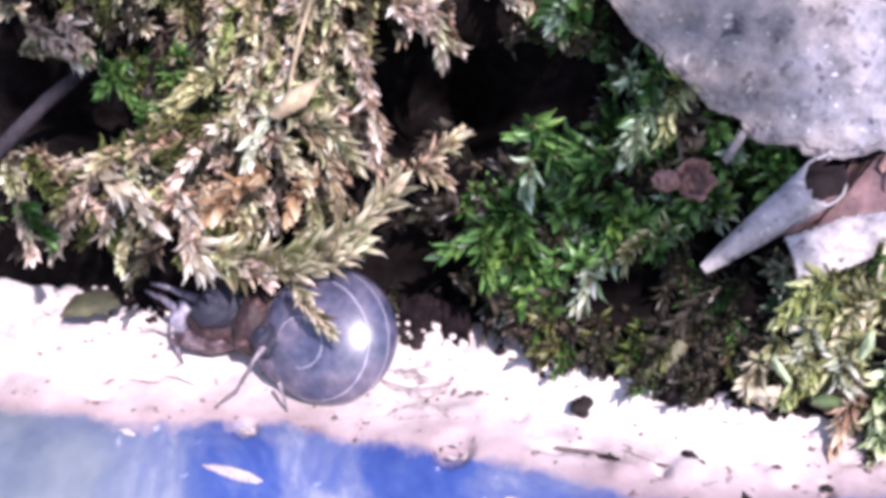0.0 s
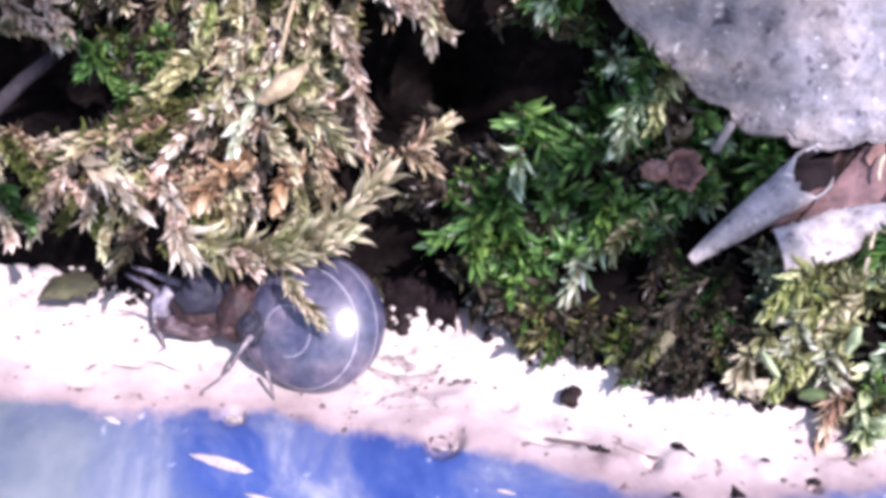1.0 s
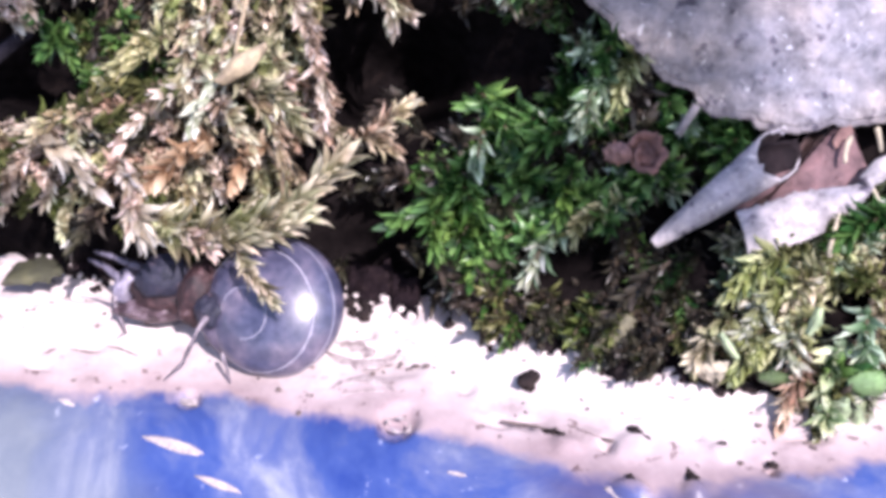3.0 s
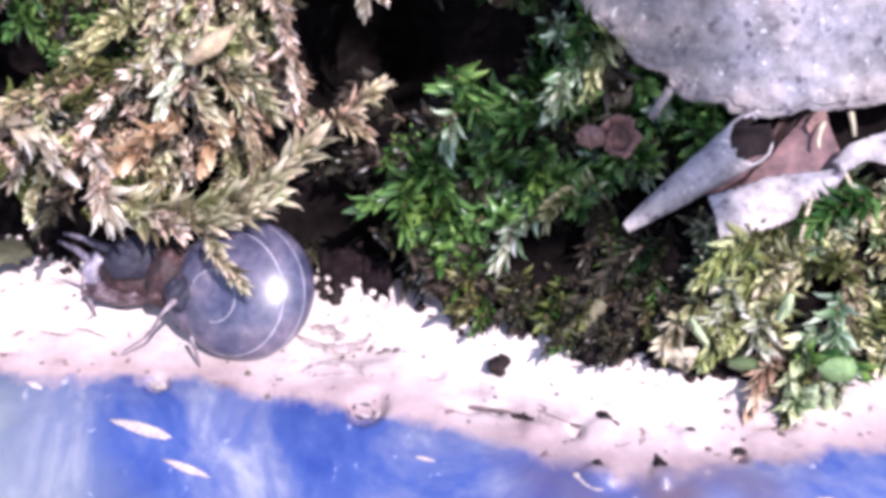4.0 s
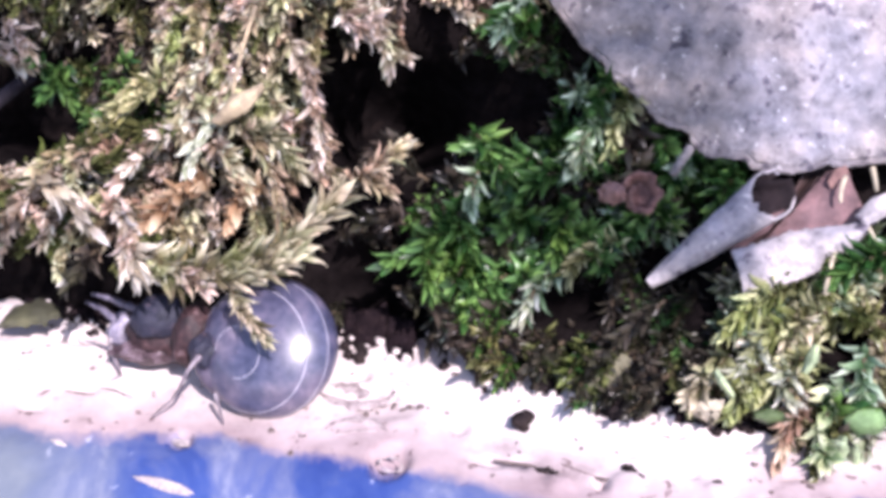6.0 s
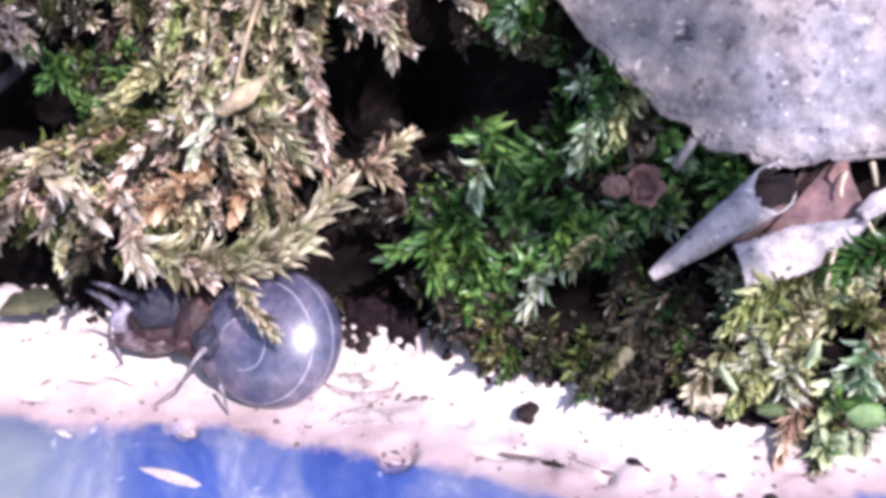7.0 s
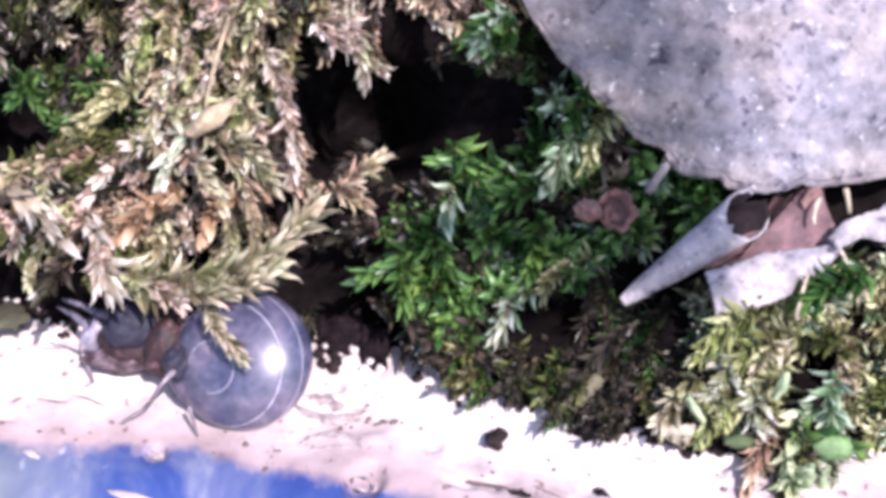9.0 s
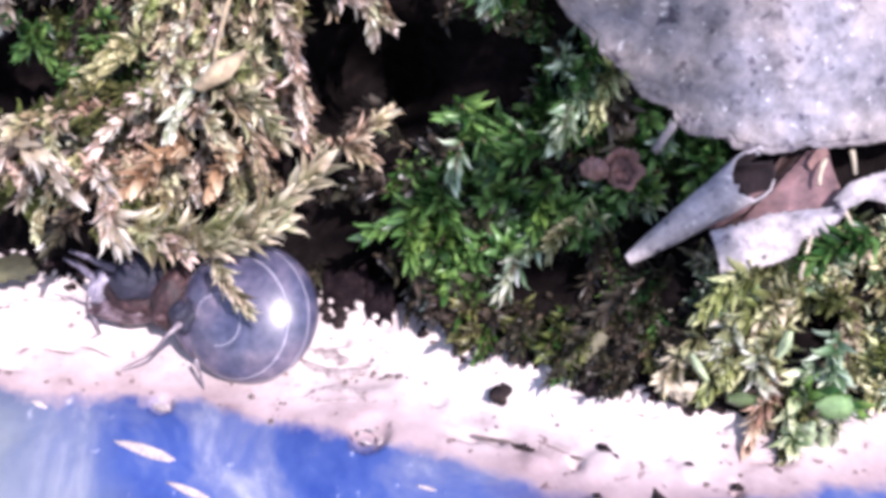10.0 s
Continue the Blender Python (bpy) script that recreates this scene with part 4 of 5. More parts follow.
def build_roll():
    a, c = B(8.54, 0.07, 8.0), B(13.39, 3.62, 8.6)
    axis = (c - a).normalized()
    e1 = axis.cross(BANK_OUT).normalized()
    e2 = e1.cross(axis)
    vs, n, m = [], 40, 34
    for i in range(n):
        t = i / (n - 1)
        r = (0.22 + 0.80 * t ** 0.8) * MM
        for j in range(m):
            w = radians(-150 + 300 * j / (m - 1))
            cut = (0.1 - 1.0 * math.cos(w)) * max(0, t - 0.6) / 0.4 + (0.35 * noise.noise(Vector((j * 0.9, 0, 4))) if i == n - 1 else 0)
            jag = cut * MM
            rr = r * (1 + 0.06 * noise.noise(Vector((i * 0.2, j * 0.25, 1))))
            vs.append(a + (c - a) * t + axis * jag + e1 * rr * math.sin(w) + e2 * rr * math.cos(w) * 0.8)
    k = len(vs)
    vs += [v * 1.0 - (v - (a + (c - a) * ((q // m) / (n - 1)))) * 0.10 for q, v in enumerate(vs)]
    outer, inner = [], []
    for i in range(n - 1):
        for j in range(m - 1):
            q = i * m + j
            outer.append((q, q + 1, q + m + 1, q + m))
            inner.append((k + q, k + q + m, k + q + m + 1, k + q + 1))
    for j in range(m - 1):
        q = (n - 1) * m + j
        outer.append((q, q + 1, k + q + 1, k + q))
    # inner faces take the dark material in place of shade inside the tube
    ob = mesh_object("roll", vs, outer + inner, [LEAF_WHITE, LEAF_DARK], curled, "grey-white rolled leaf tube, its inside painted dark for shade")
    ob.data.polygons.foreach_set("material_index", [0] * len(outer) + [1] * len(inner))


build_roll()
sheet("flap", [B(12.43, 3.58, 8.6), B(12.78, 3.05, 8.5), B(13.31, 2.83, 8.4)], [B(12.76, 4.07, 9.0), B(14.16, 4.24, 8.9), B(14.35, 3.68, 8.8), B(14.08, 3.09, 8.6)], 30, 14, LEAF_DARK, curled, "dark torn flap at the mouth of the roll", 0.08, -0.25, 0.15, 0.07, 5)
sheet("under_layer", [B(11.70, 1.46, 8.2), B(12.72, 2.68, 8.3), B(13.87, 2.97, 8.3)], [B(12.33, 1.53, 8.0), B(13.39, 2.22, 8.1), B(14.29, 3.26, 8.2)], 30, 10, LEAF_MAUVE, curled, "grey-mauve layer of leaf under the roll", 0.08, 0.2, 0.12, 0.05, 25)
# crease sheet is darker than inner_blade: the hollow's shade is in its colour
sheet("crease", [B(12.01, 1.20, 7.4), B(13.23, 2.38, 7.2), B(14.47, 3.34, 7.0), B(15.24, 4.78, 6.8)], [B(12.78, 1.47, 7.6), B(14.12, 2.49, 7.4), B(15.24, 3.91, 7.2), B(16.55, 5.37, 6.8)], 30, 12, LEAF_BROWN, curled, "red-brown crease of the torn leaf, darkened for shade", 0.1, -0.7, 0.15, 0.03, 26)
sheet("inner_blade", [B(13.08, 1.61, 7.8), B(14.27, 2.87, 7.7), B(15.38, 4.05, 7.5), B(16.37, 5.16, 7.2)], [B(13.61, 1.52, 8.4), B(16.03, 2.09, 8.4), B(17.48, 2.56, 8.2), B(16.99, 4.00, 7.6), B(16.93, 4.74, 7.2)], 40, 24, LEAF_MAUVE, curled, "mauve-brown inner side of the torn leaf", 0.1, 0.3, 0.25, 0.03, 6)
sheet("torn_strip", [B(11.65, 1.29, 9.2), B(12.80, 1.65, 9.3), B(13.93, 2.06, 9.3), B(15.09, 2.24, 9.2), B(16.29, 2.34, 9.0), B(17.01, 2.57, 8.9)], [B(11.95, -0.38, 9.8), B(12.84, -0.16, 10.0), B(13.73, 0.02, 10.0), B(14.83, 0.47, 9.9), B(15.20, 1.05, 9.7), B(16.27, 1.37, 9.4), B(17.04, 2.15, 9.2)], 70, 20, LEAF_WHITE, curled, "white torn strip of leaf with a ragged edge", 0.12, 0.35, 0.22, 0.07, 8)
sheet("pointed_edge", [B(15.83, 4.25, 8.0), B(16.16, 4.76, 8.0), B(16.62, 4.90, 8.0)], [B(15.94, 3.94, 8.1), B(16.28, 4.23, 8.2), B(16.65, 4.58, 8.2)], 20, 8, LEAF_PINK, curled, "pinkish torn point", 0.08, 0.05, 0.05, 0.1, 9)
far_bit = tagged(new("leaf_scrap"), "white sunlit leaf scrap with a toothed edge", "leaf scrap")
sheet("blade", [B(16.56, 2.70, 9.2), B(17.24, 3.42, 9.2), B(18.56, 3.89, 9.0), B(21.01, 5.07, 8.6)], [B(16.87, 2.28, 9.3), B(17.85, 2.78, 9.4), B(19.31, 2.50, 9.4), B(21.75, 3.43, 9.0)], 40, 14, LEAF_WHITE, far_bit, thick=0.1, bulge=0.2, crumple=0.2, ragged=0.08, seed=12)
for ends in ([B(16.42, 4.38, 8.6), B(16.08, 3.79, 8.8), B(16.13, 3.31, 8.8)], [B(17.55, 4.77, 8.4), B(17.61, 4.26, 8.6), B(17.64, 3.78, 8.6)], [B(16.90, 2.47, 9.2), B(17.17, 2.05, 9.4), B(17.33, 1.56, 9.4)], [B(14.98, -0.47, 10.4), B(15.07, 0.24, 10.4), B(15.45, 1.24, 10.2)]):
    a, b = Vector(ends[0]), Vector(ends[-1])
    vs, fs = tube(bezier(*ends, 10), np.linspace(0.12, 0.07, 10) * MM, 6)
    tagged(mesh_object("dry_thread", vs, fs, LEAF_CREAM), "thin pale dry thread beside the torn leaf", "dry thread", "dry threads by the torn leaf")

curl = tagged(new("curled_scrap"), "small crumpled pinkish-brown leaf scrap caught in the green moss", "leaf scrap")


def spiral(size, d):
    """Places along an inward-curling, uneven spiral on the bank."""
    out = []
    for k in range(40):
        a, r = 2.6 - 0.17 * k, size * (0.98 - 0.013 * k) * (1 + 0.28 * noise.noise(Vector((k * 0.3, size, 2))))
        out.append(B(8.27 + r * math.cos(a), 3.69 + 1.1 * r * math.sin(a), d + 0.25 * noise.noise(Vector((k * 0.25, 1, d)))))
    return out


sheet("curl", spiral(0.95, 8.0), spiral(0.6, 7.0), 110, 12, LEAF_PINK, curl, "", 0.1, 0.1, 0.9, 0.08, 14, 2.0)
sheet("back", [B(7.67, 3.93, 7.0), B(8.18, 4.39, 7.1), B(8.95, 4.24, 7.0)], [B(7.82, 3.34, 7.0), B(8.37, 2.95, 7.1), B(9.00, 3.34, 7.0)], 30, 14, LEAF_PINK, curl, "", 0.1, 0.1, 0.5, 0.1, 17, 2.0)
sheet("tail", [B(6.51, 3.98, 7.2), B(6.94, 4.29, 7.5), B(7.54, 4.19, 7.6)], [B(6.65, 3.61, 7.2), B(7.13, 3.35, 7.5), B(7.68, 3.53, 7.6)], 30, 14, LEAF_PINK, curl, "", 0.1, 0.3, 1.4, 0.12, 15, 2.0)

blade = tagged(new("dry_grass"), "tan dry grass blade lying across the moss", "dry blade")
sheet("blade", [B(-9.56, 6.75, 8.0), B(-8.61, 7.74, 8.4), B(-7.31, 8.35, 8.2)], [B(-9.10, 6.62, 8.0), B(-7.91, 7.10, 8.5), B(-7.26, 8.07, 8.2)], 26, 10, LEAF_TAN, blade, thick=0.08, bulge=0.3, crumple=0.1, seed=17)
olive_bit = tagged(new("leaf_scrap"), "pale olive dried leaf tip standing in soil crumbs", "leaf scrap")
sheet("blade", [B(5.64, -4.53, 9.0), B(6.18, -3.41, 9.4), B(7.22, -2.73, 9.4)], [B(6.30, -4.51, 9.2), B(7.06, -3.75, 9.6), B(7.61, -2.99, 9.5)], 30, 14, LEAF_KHAKI, olive_bit, thick=0.08, bulge=0.2, crumple=0.45, ragged=0.14, seed=23)
lobe_mat = {}
for key, stops in (("green", [(0.3, (0.06, 0.13, 0.04)), (0.7, (0.20, 0.32, 0.14))]), ("pale", [(0.3, (0.18, 0.26, 0.12)), (0.7, (0.42, 0.50, 0.31))]), ("dim", [(0.3, (0.03, 0.055, 0.02)), (0.7, (0.08, 0.12, 0.045))])):
    lobe_mat[key] = dead_leaf_material("lobe_" + key, stops, False, 0.4)


def lobe(key, low, high, label, seed):
    """A rounded fleshy leaf, bulging between its two edges."""
    ob = tagged(new("moss_lobe"), label, "moss leaf", "broad leaves at the rim")
    sheet("blade", low, high, 26, 14, lobe_mat[key], ob, thick=0.12, bulge=0.3, crumple=0.12, ragged=0.03, seed=seed)


lobe("green", [B(14.98, -5.28, 12.3), B(15.48, -5.61, 12.4), B(16.22, -5.61, 12.4), B(16.75, -5.29, 12.2)], [B(14.98, -5.11, 12.3), B(15.41, -4.78, 12.6), B(16.14, -4.74, 12.6), B(16.75, -5.12, 12.2)], "broad rounded green leaf at the foot of the moss", 31)
lobe("pale", [B(14.48, -6.92, 12.0), B(14.50, -6.46, 12.2), B(14.59, -5.92, 12.6), B(14.80, -5.67, 12.6)], [B(14.61, -6.98, 12.0), B(14.89, -6.73, 12.3), B(15.06, -6.18, 12.7), B(14.96, -5.71, 12.6)], "pale green rounded leaf resting on the rim", 32)
lobe("pale", [B(15.11, -7.08, 11.9), B(15.22, -6.57, 12.2), B(15.17, -5.94, 12.5)], [B(15.32, -7.13, 11.9), B(15.62, -6.66, 12.3), B(15.42, -5.98, 12.5)], "pale green rounded leaf resting on the rim", 33)
lobe("dim", [B(11.77, -5.06, 12.0), B(12.27, -5.26, 12.1), B(13.10, -5.12, 12.2)], [B(11.77, -4.93, 12.0), B(12.35, -4.74, 12.2), B(13.10, -5.00, 12.2)], "flat dull green leaf lying on the rim", 34)
# two narrow leaves made pale to show bright glints in the moss
lobe("pale", [B(13.64, -3.41, 11.8), B(13.80, -2.86, 12.0), B(14.07, -2.38, 11.8)], [B(13.77, -3.45, 11.8), B(14.12, -3.00, 12.2), B(14.24, -2.42, 11.8)], "narrow moss leaf in the sun, painted pale as a glint", 35)
lobe("pale", [B(11.02, -4.25, 12.0), B(10.72, -3.70, 12.2), B(10.44, -3.30, 11.9)], [B(10.93, -4.29, 12.0), B(10.48, -3.84, 12.3), B(10.36, -3.36, 11.9)], "narrow moss leaf in the sun, painted pale as a glint", 36)
cream = tagged(new("leaf_scrap"), "cream dry leaf scrap at the edge of the moss", "leaf scrap")
sheet("blade", [B(9.30, -4.78, 11.0), B(9.87, -5.08, 11.4), B(10.43, -5.39, 11.4)], [B(9.43, -4.50, 11.2), B(10.10, -4.48, 11.8), B(10.81, -4.40, 11.8)], 26, 14, LEAF_CREAM, cream, thick=0.1, bulge=0.3, crumple=0.3, ragged=0.08, seed=37)
dark_bit = tagged(new("leaf_scrap"), "small dark olive leaf scrap lying on the pale rim", "leaf scrap")
sheet("blade", [B(-20.55, -1.67, 1.9), B(-20.08, -0.76, 1.4), B(-18.83, -0.37, 1.2), B(-17.84, -0.81, 1.4)], [B(-20.38, -1.74, 2.0), B(-19.24, -1.68, 2.3), B(-18.24, -1.58, 2.2), B(-17.67, -1.18, 1.7)], 30, 14, LEAF_OLIVE, dark_bit, thick=0.1, bulge=0.35, crumple=0.6, ragged=0.16, seed=19)
flake = tagged(new("leaf_scrap"), "thin greyish-beige flake lying against the soil on the rim", "leaf scrap")
sheet("blade", [B(4.72, -5.30, 8.2), B(5.21, -4.93, 8.4), B(5.92, -4.79, 8.6)], [B(4.93, -5.74, 8.4), B(5.41, -5.85, 8.6), B(5.94, -5.46, 8.8)], 26, 14, LEAF_KHAKI, flake, thick=0.08, bulge=0.25, crumple=0.4, ragged=0.12, seed=41)
# a spray of leaves that hangs over the bank out of view and dapples the green moss
SPRAY = leaf_material("spray_leaf", ((0.03, 0.09, 0.02), (0.05, 0.13, 0.03)), ((0.05, 0.12, 0.03), (0.08, 0.16, 0.04)), True, 0.1)
spray = tagged(new("leaf_spray"), "leafy green spray arching over the bank", "plant")
SPRAY_OFF = Vector(SUN_DIR) * 130 * MM


def spray_leaf(a, b, width, off=SPRAY_OFF):
    a, b = a + off, b + off
    side = (b - a).cross(SUN_DIR).normalized() * width * MM
    mid = a.lerp(b, 0.45)
    sheet("leaf", [a, mid + side, b], [a + (b - a) * 0.02, mid - side, b + (b - a) * 0.02], 24, 10, SPRAY, spray, thick=0.1, bulge=0.3, crumple=0.2, seed=int(width * 7))


for a, b, w in ((B(13.0, 9.0, 4), B(-5.0, 8.4, -1), 0.9), (B(13.0, 6.4, 7), B(-5.5, 9.2, 6), 1.2), (B(13.0, 6.0, 7), B(0.0, 8.2, 6), 0.8), (B(13.0, 5.2, 7), B(-4.0, 1.5, 6), 1.75),
                (B(13.0, 4.4, 7), B(2.5, -1.2, 7), 1.6), (B(13.5, 4.0, 8), B(7.5, -3.2, 8), 1.3), (B(13.0, 3.4, 8), B(2.0, -1.4, 6), 1.1)):
    spray_leaf(a, b, w)
vs, fs = tube(bezier(B(13, 25.5, 2), B(13, 60, 30), B(9, 9, 7) + SPRAY_OFF, 30), np.linspace(1.4, 0.5, 30) * MM, 8)
mesh_object("stalk", vs, fs, STEM, spray)
# a taller plant, whose broad leaf softly shades one side of the big dead leaf
spray = tagged(new("tall_plant"), "tall green plant with one broad leaf high over the bank", "plant")
FAR_OFF = Vector(SUN_DIR) * 430 * MM
spray_leaf(B(13.0, 4.6, 7), B(3.0, 18.0, 5), 3.0, FAR_OFF)
vs, fs = tube(bezier(Vector((0.3, 0.2, -0.085)), Vector((0.35, 0.0, 0.35)), B(3.0, 18.0, 5) + FAR_OFF, 40), np.linspace(3.5, 0.8, 40) * MM, 8)
mesh_object("stalk", vs, fs, STEM, spray)
# a second, smaller spray shades the dark end of the bank
spray = tagged(new("leaf_spray"), "small leafy green spray over the dark end of the bank", "plant")
for a, b, w in ((B(-27, 12.5, 5), B(-13.0, 9.6, 5), 0.8), (B(-27, 12, 3), B(-16.0, 6.9, 3), 1.3), (B(-27, 3.2, 4), B(-13.6, 1.6, 6), 0.8)):
    spray_leaf(a, b, w)
vs, fs = tube(bezier(B(-34, 25.5, 2), B(-34, 60, 30), B(-25, 13, 5) + SPRAY_OFF, 30), np.linspace(1.2, 0.5, 30) * MM, 8)
mesh_object("stalk", vs, fs, STEM, spray)


def rod(name, label, category, points, radii, mat, sides=8):
    vs, fs = tube(points, [r * MM for r in radii], sides)
    return tagged(mesh_object(name, vs, fs, mat), label, category)


# bark colour lowered to hold the shade the twig lies in
TWIG = mottled("twig_bark", [(0.3, (0.016, 0.014, 0.018)), (0.7, (0.045, 0.039, 0.047))], 700, 1.0, 0.8, 0.0001, spec=0.02)
rod("twig", "grey bare twig sticking out of a hollow, darkened for shade", "twig", [B(-24.44, 4.46, 3.4), B(-22.24, 6.44, 3.8), B(-20.33, 8.14, 4.2), B(-18.39, 9.61, 4.4)], [0.42, 0.38, 0.34, 0.3], TWIG, 12)
rod("moss_stalk", "thin tan moss stalk rising out of the clump", "moss stalk", list(bezier(B(-8.60, 7.77, 8.2), B(-8.31, 9.16, 8.8), B(-7.64, 11.54, 8.4), 10)), [0.09] * 10, LEAF_TAN)
rod("moss_stalk", "thin pale dry stalk among green moss", "moss stalk", list(bezier(B(9.65, 4.60, 7.4), B(9.97, 5.17, 7.6), B(10.43, 5.78, 7.4), 6)), [0.2] * 6, LEAF_GREY)


# ---- crumbs of soil on the rim; some behind bumps stand in for shadows ----
DIRT = mottled("brown_dirt", [(0.3, (0.05, 0.035, 0.032)), (0.7, (0.16, 0.12, 0.11))], 900, 0.9, 0.6, 0.0001)


def crumb(x, y, r, seed):
    bm = bmesh.new()
    bmesh.ops.create_icosphere(bm, subdivisions=2, radius=r * MM)
    for v in bm.verts:
        q = v.co / MM
        v.co *= 1 + 0.8 * noise.noise(q * (1.5 / r) + Vector((seed, 0, 0))) + 0.4 * noise.noise(q * (3.5 / r) + Vector((0, seed, 0)))
        v.co.z *= 0.8 if r > 0.13 else 0.45
        v.co.x *= 1.0 + 0.5 * noise.noise(Vector((seed, 2.2, 0)))
    ob = part("soil_crumb", bm, CRUMB if r > 0.13 else DIRT, None)
    ob.location = on_ledge(x, y, r * (0.45 if r > 0.13 else 0.15))
    return tagged(ob, "dark crumb of soil on the pale rim, a few standing in for bump shadows", "soil crumb", "soil crumbs on the rim")


# crumbs near the list's end sit behind pale bumps as their cast shadows
for k, (x, y, r) in enumerate(((3.30, -10.82, 0.42), (3.50, -10.50, 0.3), (7.00, -10.78, 0.42), (7.67, -10.74, 0.5), (7.44, -10.26, 0.55), (6.31, -10.55, 0.2), (-3.59, -5.33, 0.36), (-4.11, -5.01, 0.26),
                               (0.15, -6.52, 0.28), (-16.44, -1.81, 0.22), (-15.90, -1.27, 0.2), (-17.67, -0.59, 0.3), (-17.21, -0.82, 0.24), (-18.19, -0.14, 0.34), (4.35, -8.65, 0.5),
                               (4.68, -8.98, 0.3), (6.79, -10.06, 0.16), (-15.67, -3.65, 0.12), (-19.32, -3.36, 0.1), (10.61, -12.28, 0.2), (7.17, -14.14, 0.24), (7.42, -14.50, 0.2), (6.99, -13.93, 0.16), (4.37, -13.91, 0.18), (4.10, -13.69, 0.18), (8.84, -16.76, 0.22), (6.67, -16.51, 0.22), (11.73, -16.15, 0.16), (10.13, -15.14, 0.16))):
    crumb(x, y, r, k * 3.7)

rng = random.Random(4)
for k in range(16):
    crumb(-2.1 + rng.gauss(0, 0.8), -8.6 + rng.gauss(0, 0.55), rng.uniform(0.05, 0.13), 600 + k)
for k in range(60):
    x = rng.uniform(-20, 12)
    crumb(x, float(np.interp(x, SPILL_X, SPILL_Y)) + rng.uniform(-0.35, 0.5), rng.uniform(0.08, 0.3), 200 + k)

for k in range(70):
    x = rng.uniform(-19, 17)
    front, rear = np.interp(x, EDGE_X, EDGE_Y), np.interp(x, [-20, -10, 0, 10, 17], [0, -3, -6, -12.5, -13.5])
    crumb(x, rng.uniform(front, rear), rng.choice((0.05, 0.06, 0.07, 0.08, 0.12)), 400 + k)

# ---- pale grit caught between soil and rim ----
GRIT = mottled("pale_grit", [(0.3, (0.40, 0.34, 0.33)), (0.6, (0.54, 0.48, 0.46))], 700, 0.8, 0.5, 0.0001)


def grit(x, y, r, up, seed):
    bm = bmesh.new()
    bmesh.ops.create_icosphere(bm, subdivisions=2, radius=r * MM)
    for v in bm.verts:
        q = v.co / MM
        v.co *= 1 + 0.5 * noise.noise(q * (1.3 / r) + Vector((seed, 0, 0))) + 0.3 * noise.noise(q * (3.5 / r))
        v.co.x *= 1.2
    ob = part("grit_grain", bm, GRIT, None)
    ob.location = on_ledge(x, y, up)
    return tagged(ob, "pale pinkish grain of clay grit against the soil", "grit grain", "grains of clay grit")


rng = random.Random(12)
for k in range(110):
    x = rng.uniform(-20, -13) if k < 20 else rng.uniform(-4.6, 9.5)
    r = rng.uniform(0.06, 0.2)
    u = rng.uniform(-0.25, 0.35)
    grit(x, float(np.interp(x, SPILL_X, SPILL_Y)) + u, r, r * 0.5 + max(u, 0) * 0.5, 900 + k * 1.7)

# ---- thin streaks of dirt in cracks and hollows of the rim, and painted shadows ----
# brown for dirt in a hollow and for a painted shadow arc
GRIME_SHADOW = mottled("rim_grime_shadow", [(0.32, (0.13, 0.095, 0.095)), (0.5, (0.30, 0.245, 0.24)), (0.65, (0.42, 0.36, 0.35))], 1900, 0.9, 0.6, 0.0001)


def rim_top(x, y):
    return ledge_height(x) + 0.22 * noise.noise(Vector((x, y, ledge_height(x) * 1.3)) * 0.2)


def streak(points, width, mat, label):
    """A low ragged streak lying on the rim's top: points x, y; half width."""
    path = resample([(x, y, 0) for x, y in points], 22)
    vs = []
    for i, (x, y, _) in enumerate(path):
        t = i / 21
        w = width * math.sin(math.pi * min(0.97, max(0.03, t))) ** 0.6 * (1 + 0.9 * noise.noise(Vector((x * 3, y * 3, 1))))
        dx, dy = path[min(i + 1, 21)][:2] - path[max(i - 1, 0)][:2]
        n = math.hypot(dx, dy)
        for k, up in ((-1, -0.06), (-0.5, 0.035), (0, 0.05), (0.5, 0.035), (1, -0.06)):
            px_, py_ = x - dy / n * w * k, y + dx / n * w * k
            vs.append(Vector((px_, py_, rim_top(px_, py_) + up)) * MM)
    fs = [(i * 5 + j, i * 5 + j + 1, i * 5 + j + 6, i * 5 + j + 5) for i in range(21) for j in range(4)]
    return tagged(mesh_object("rim_streak", vs, fs, mat), label, "dirt streak", "streaks of dirt on the rim")


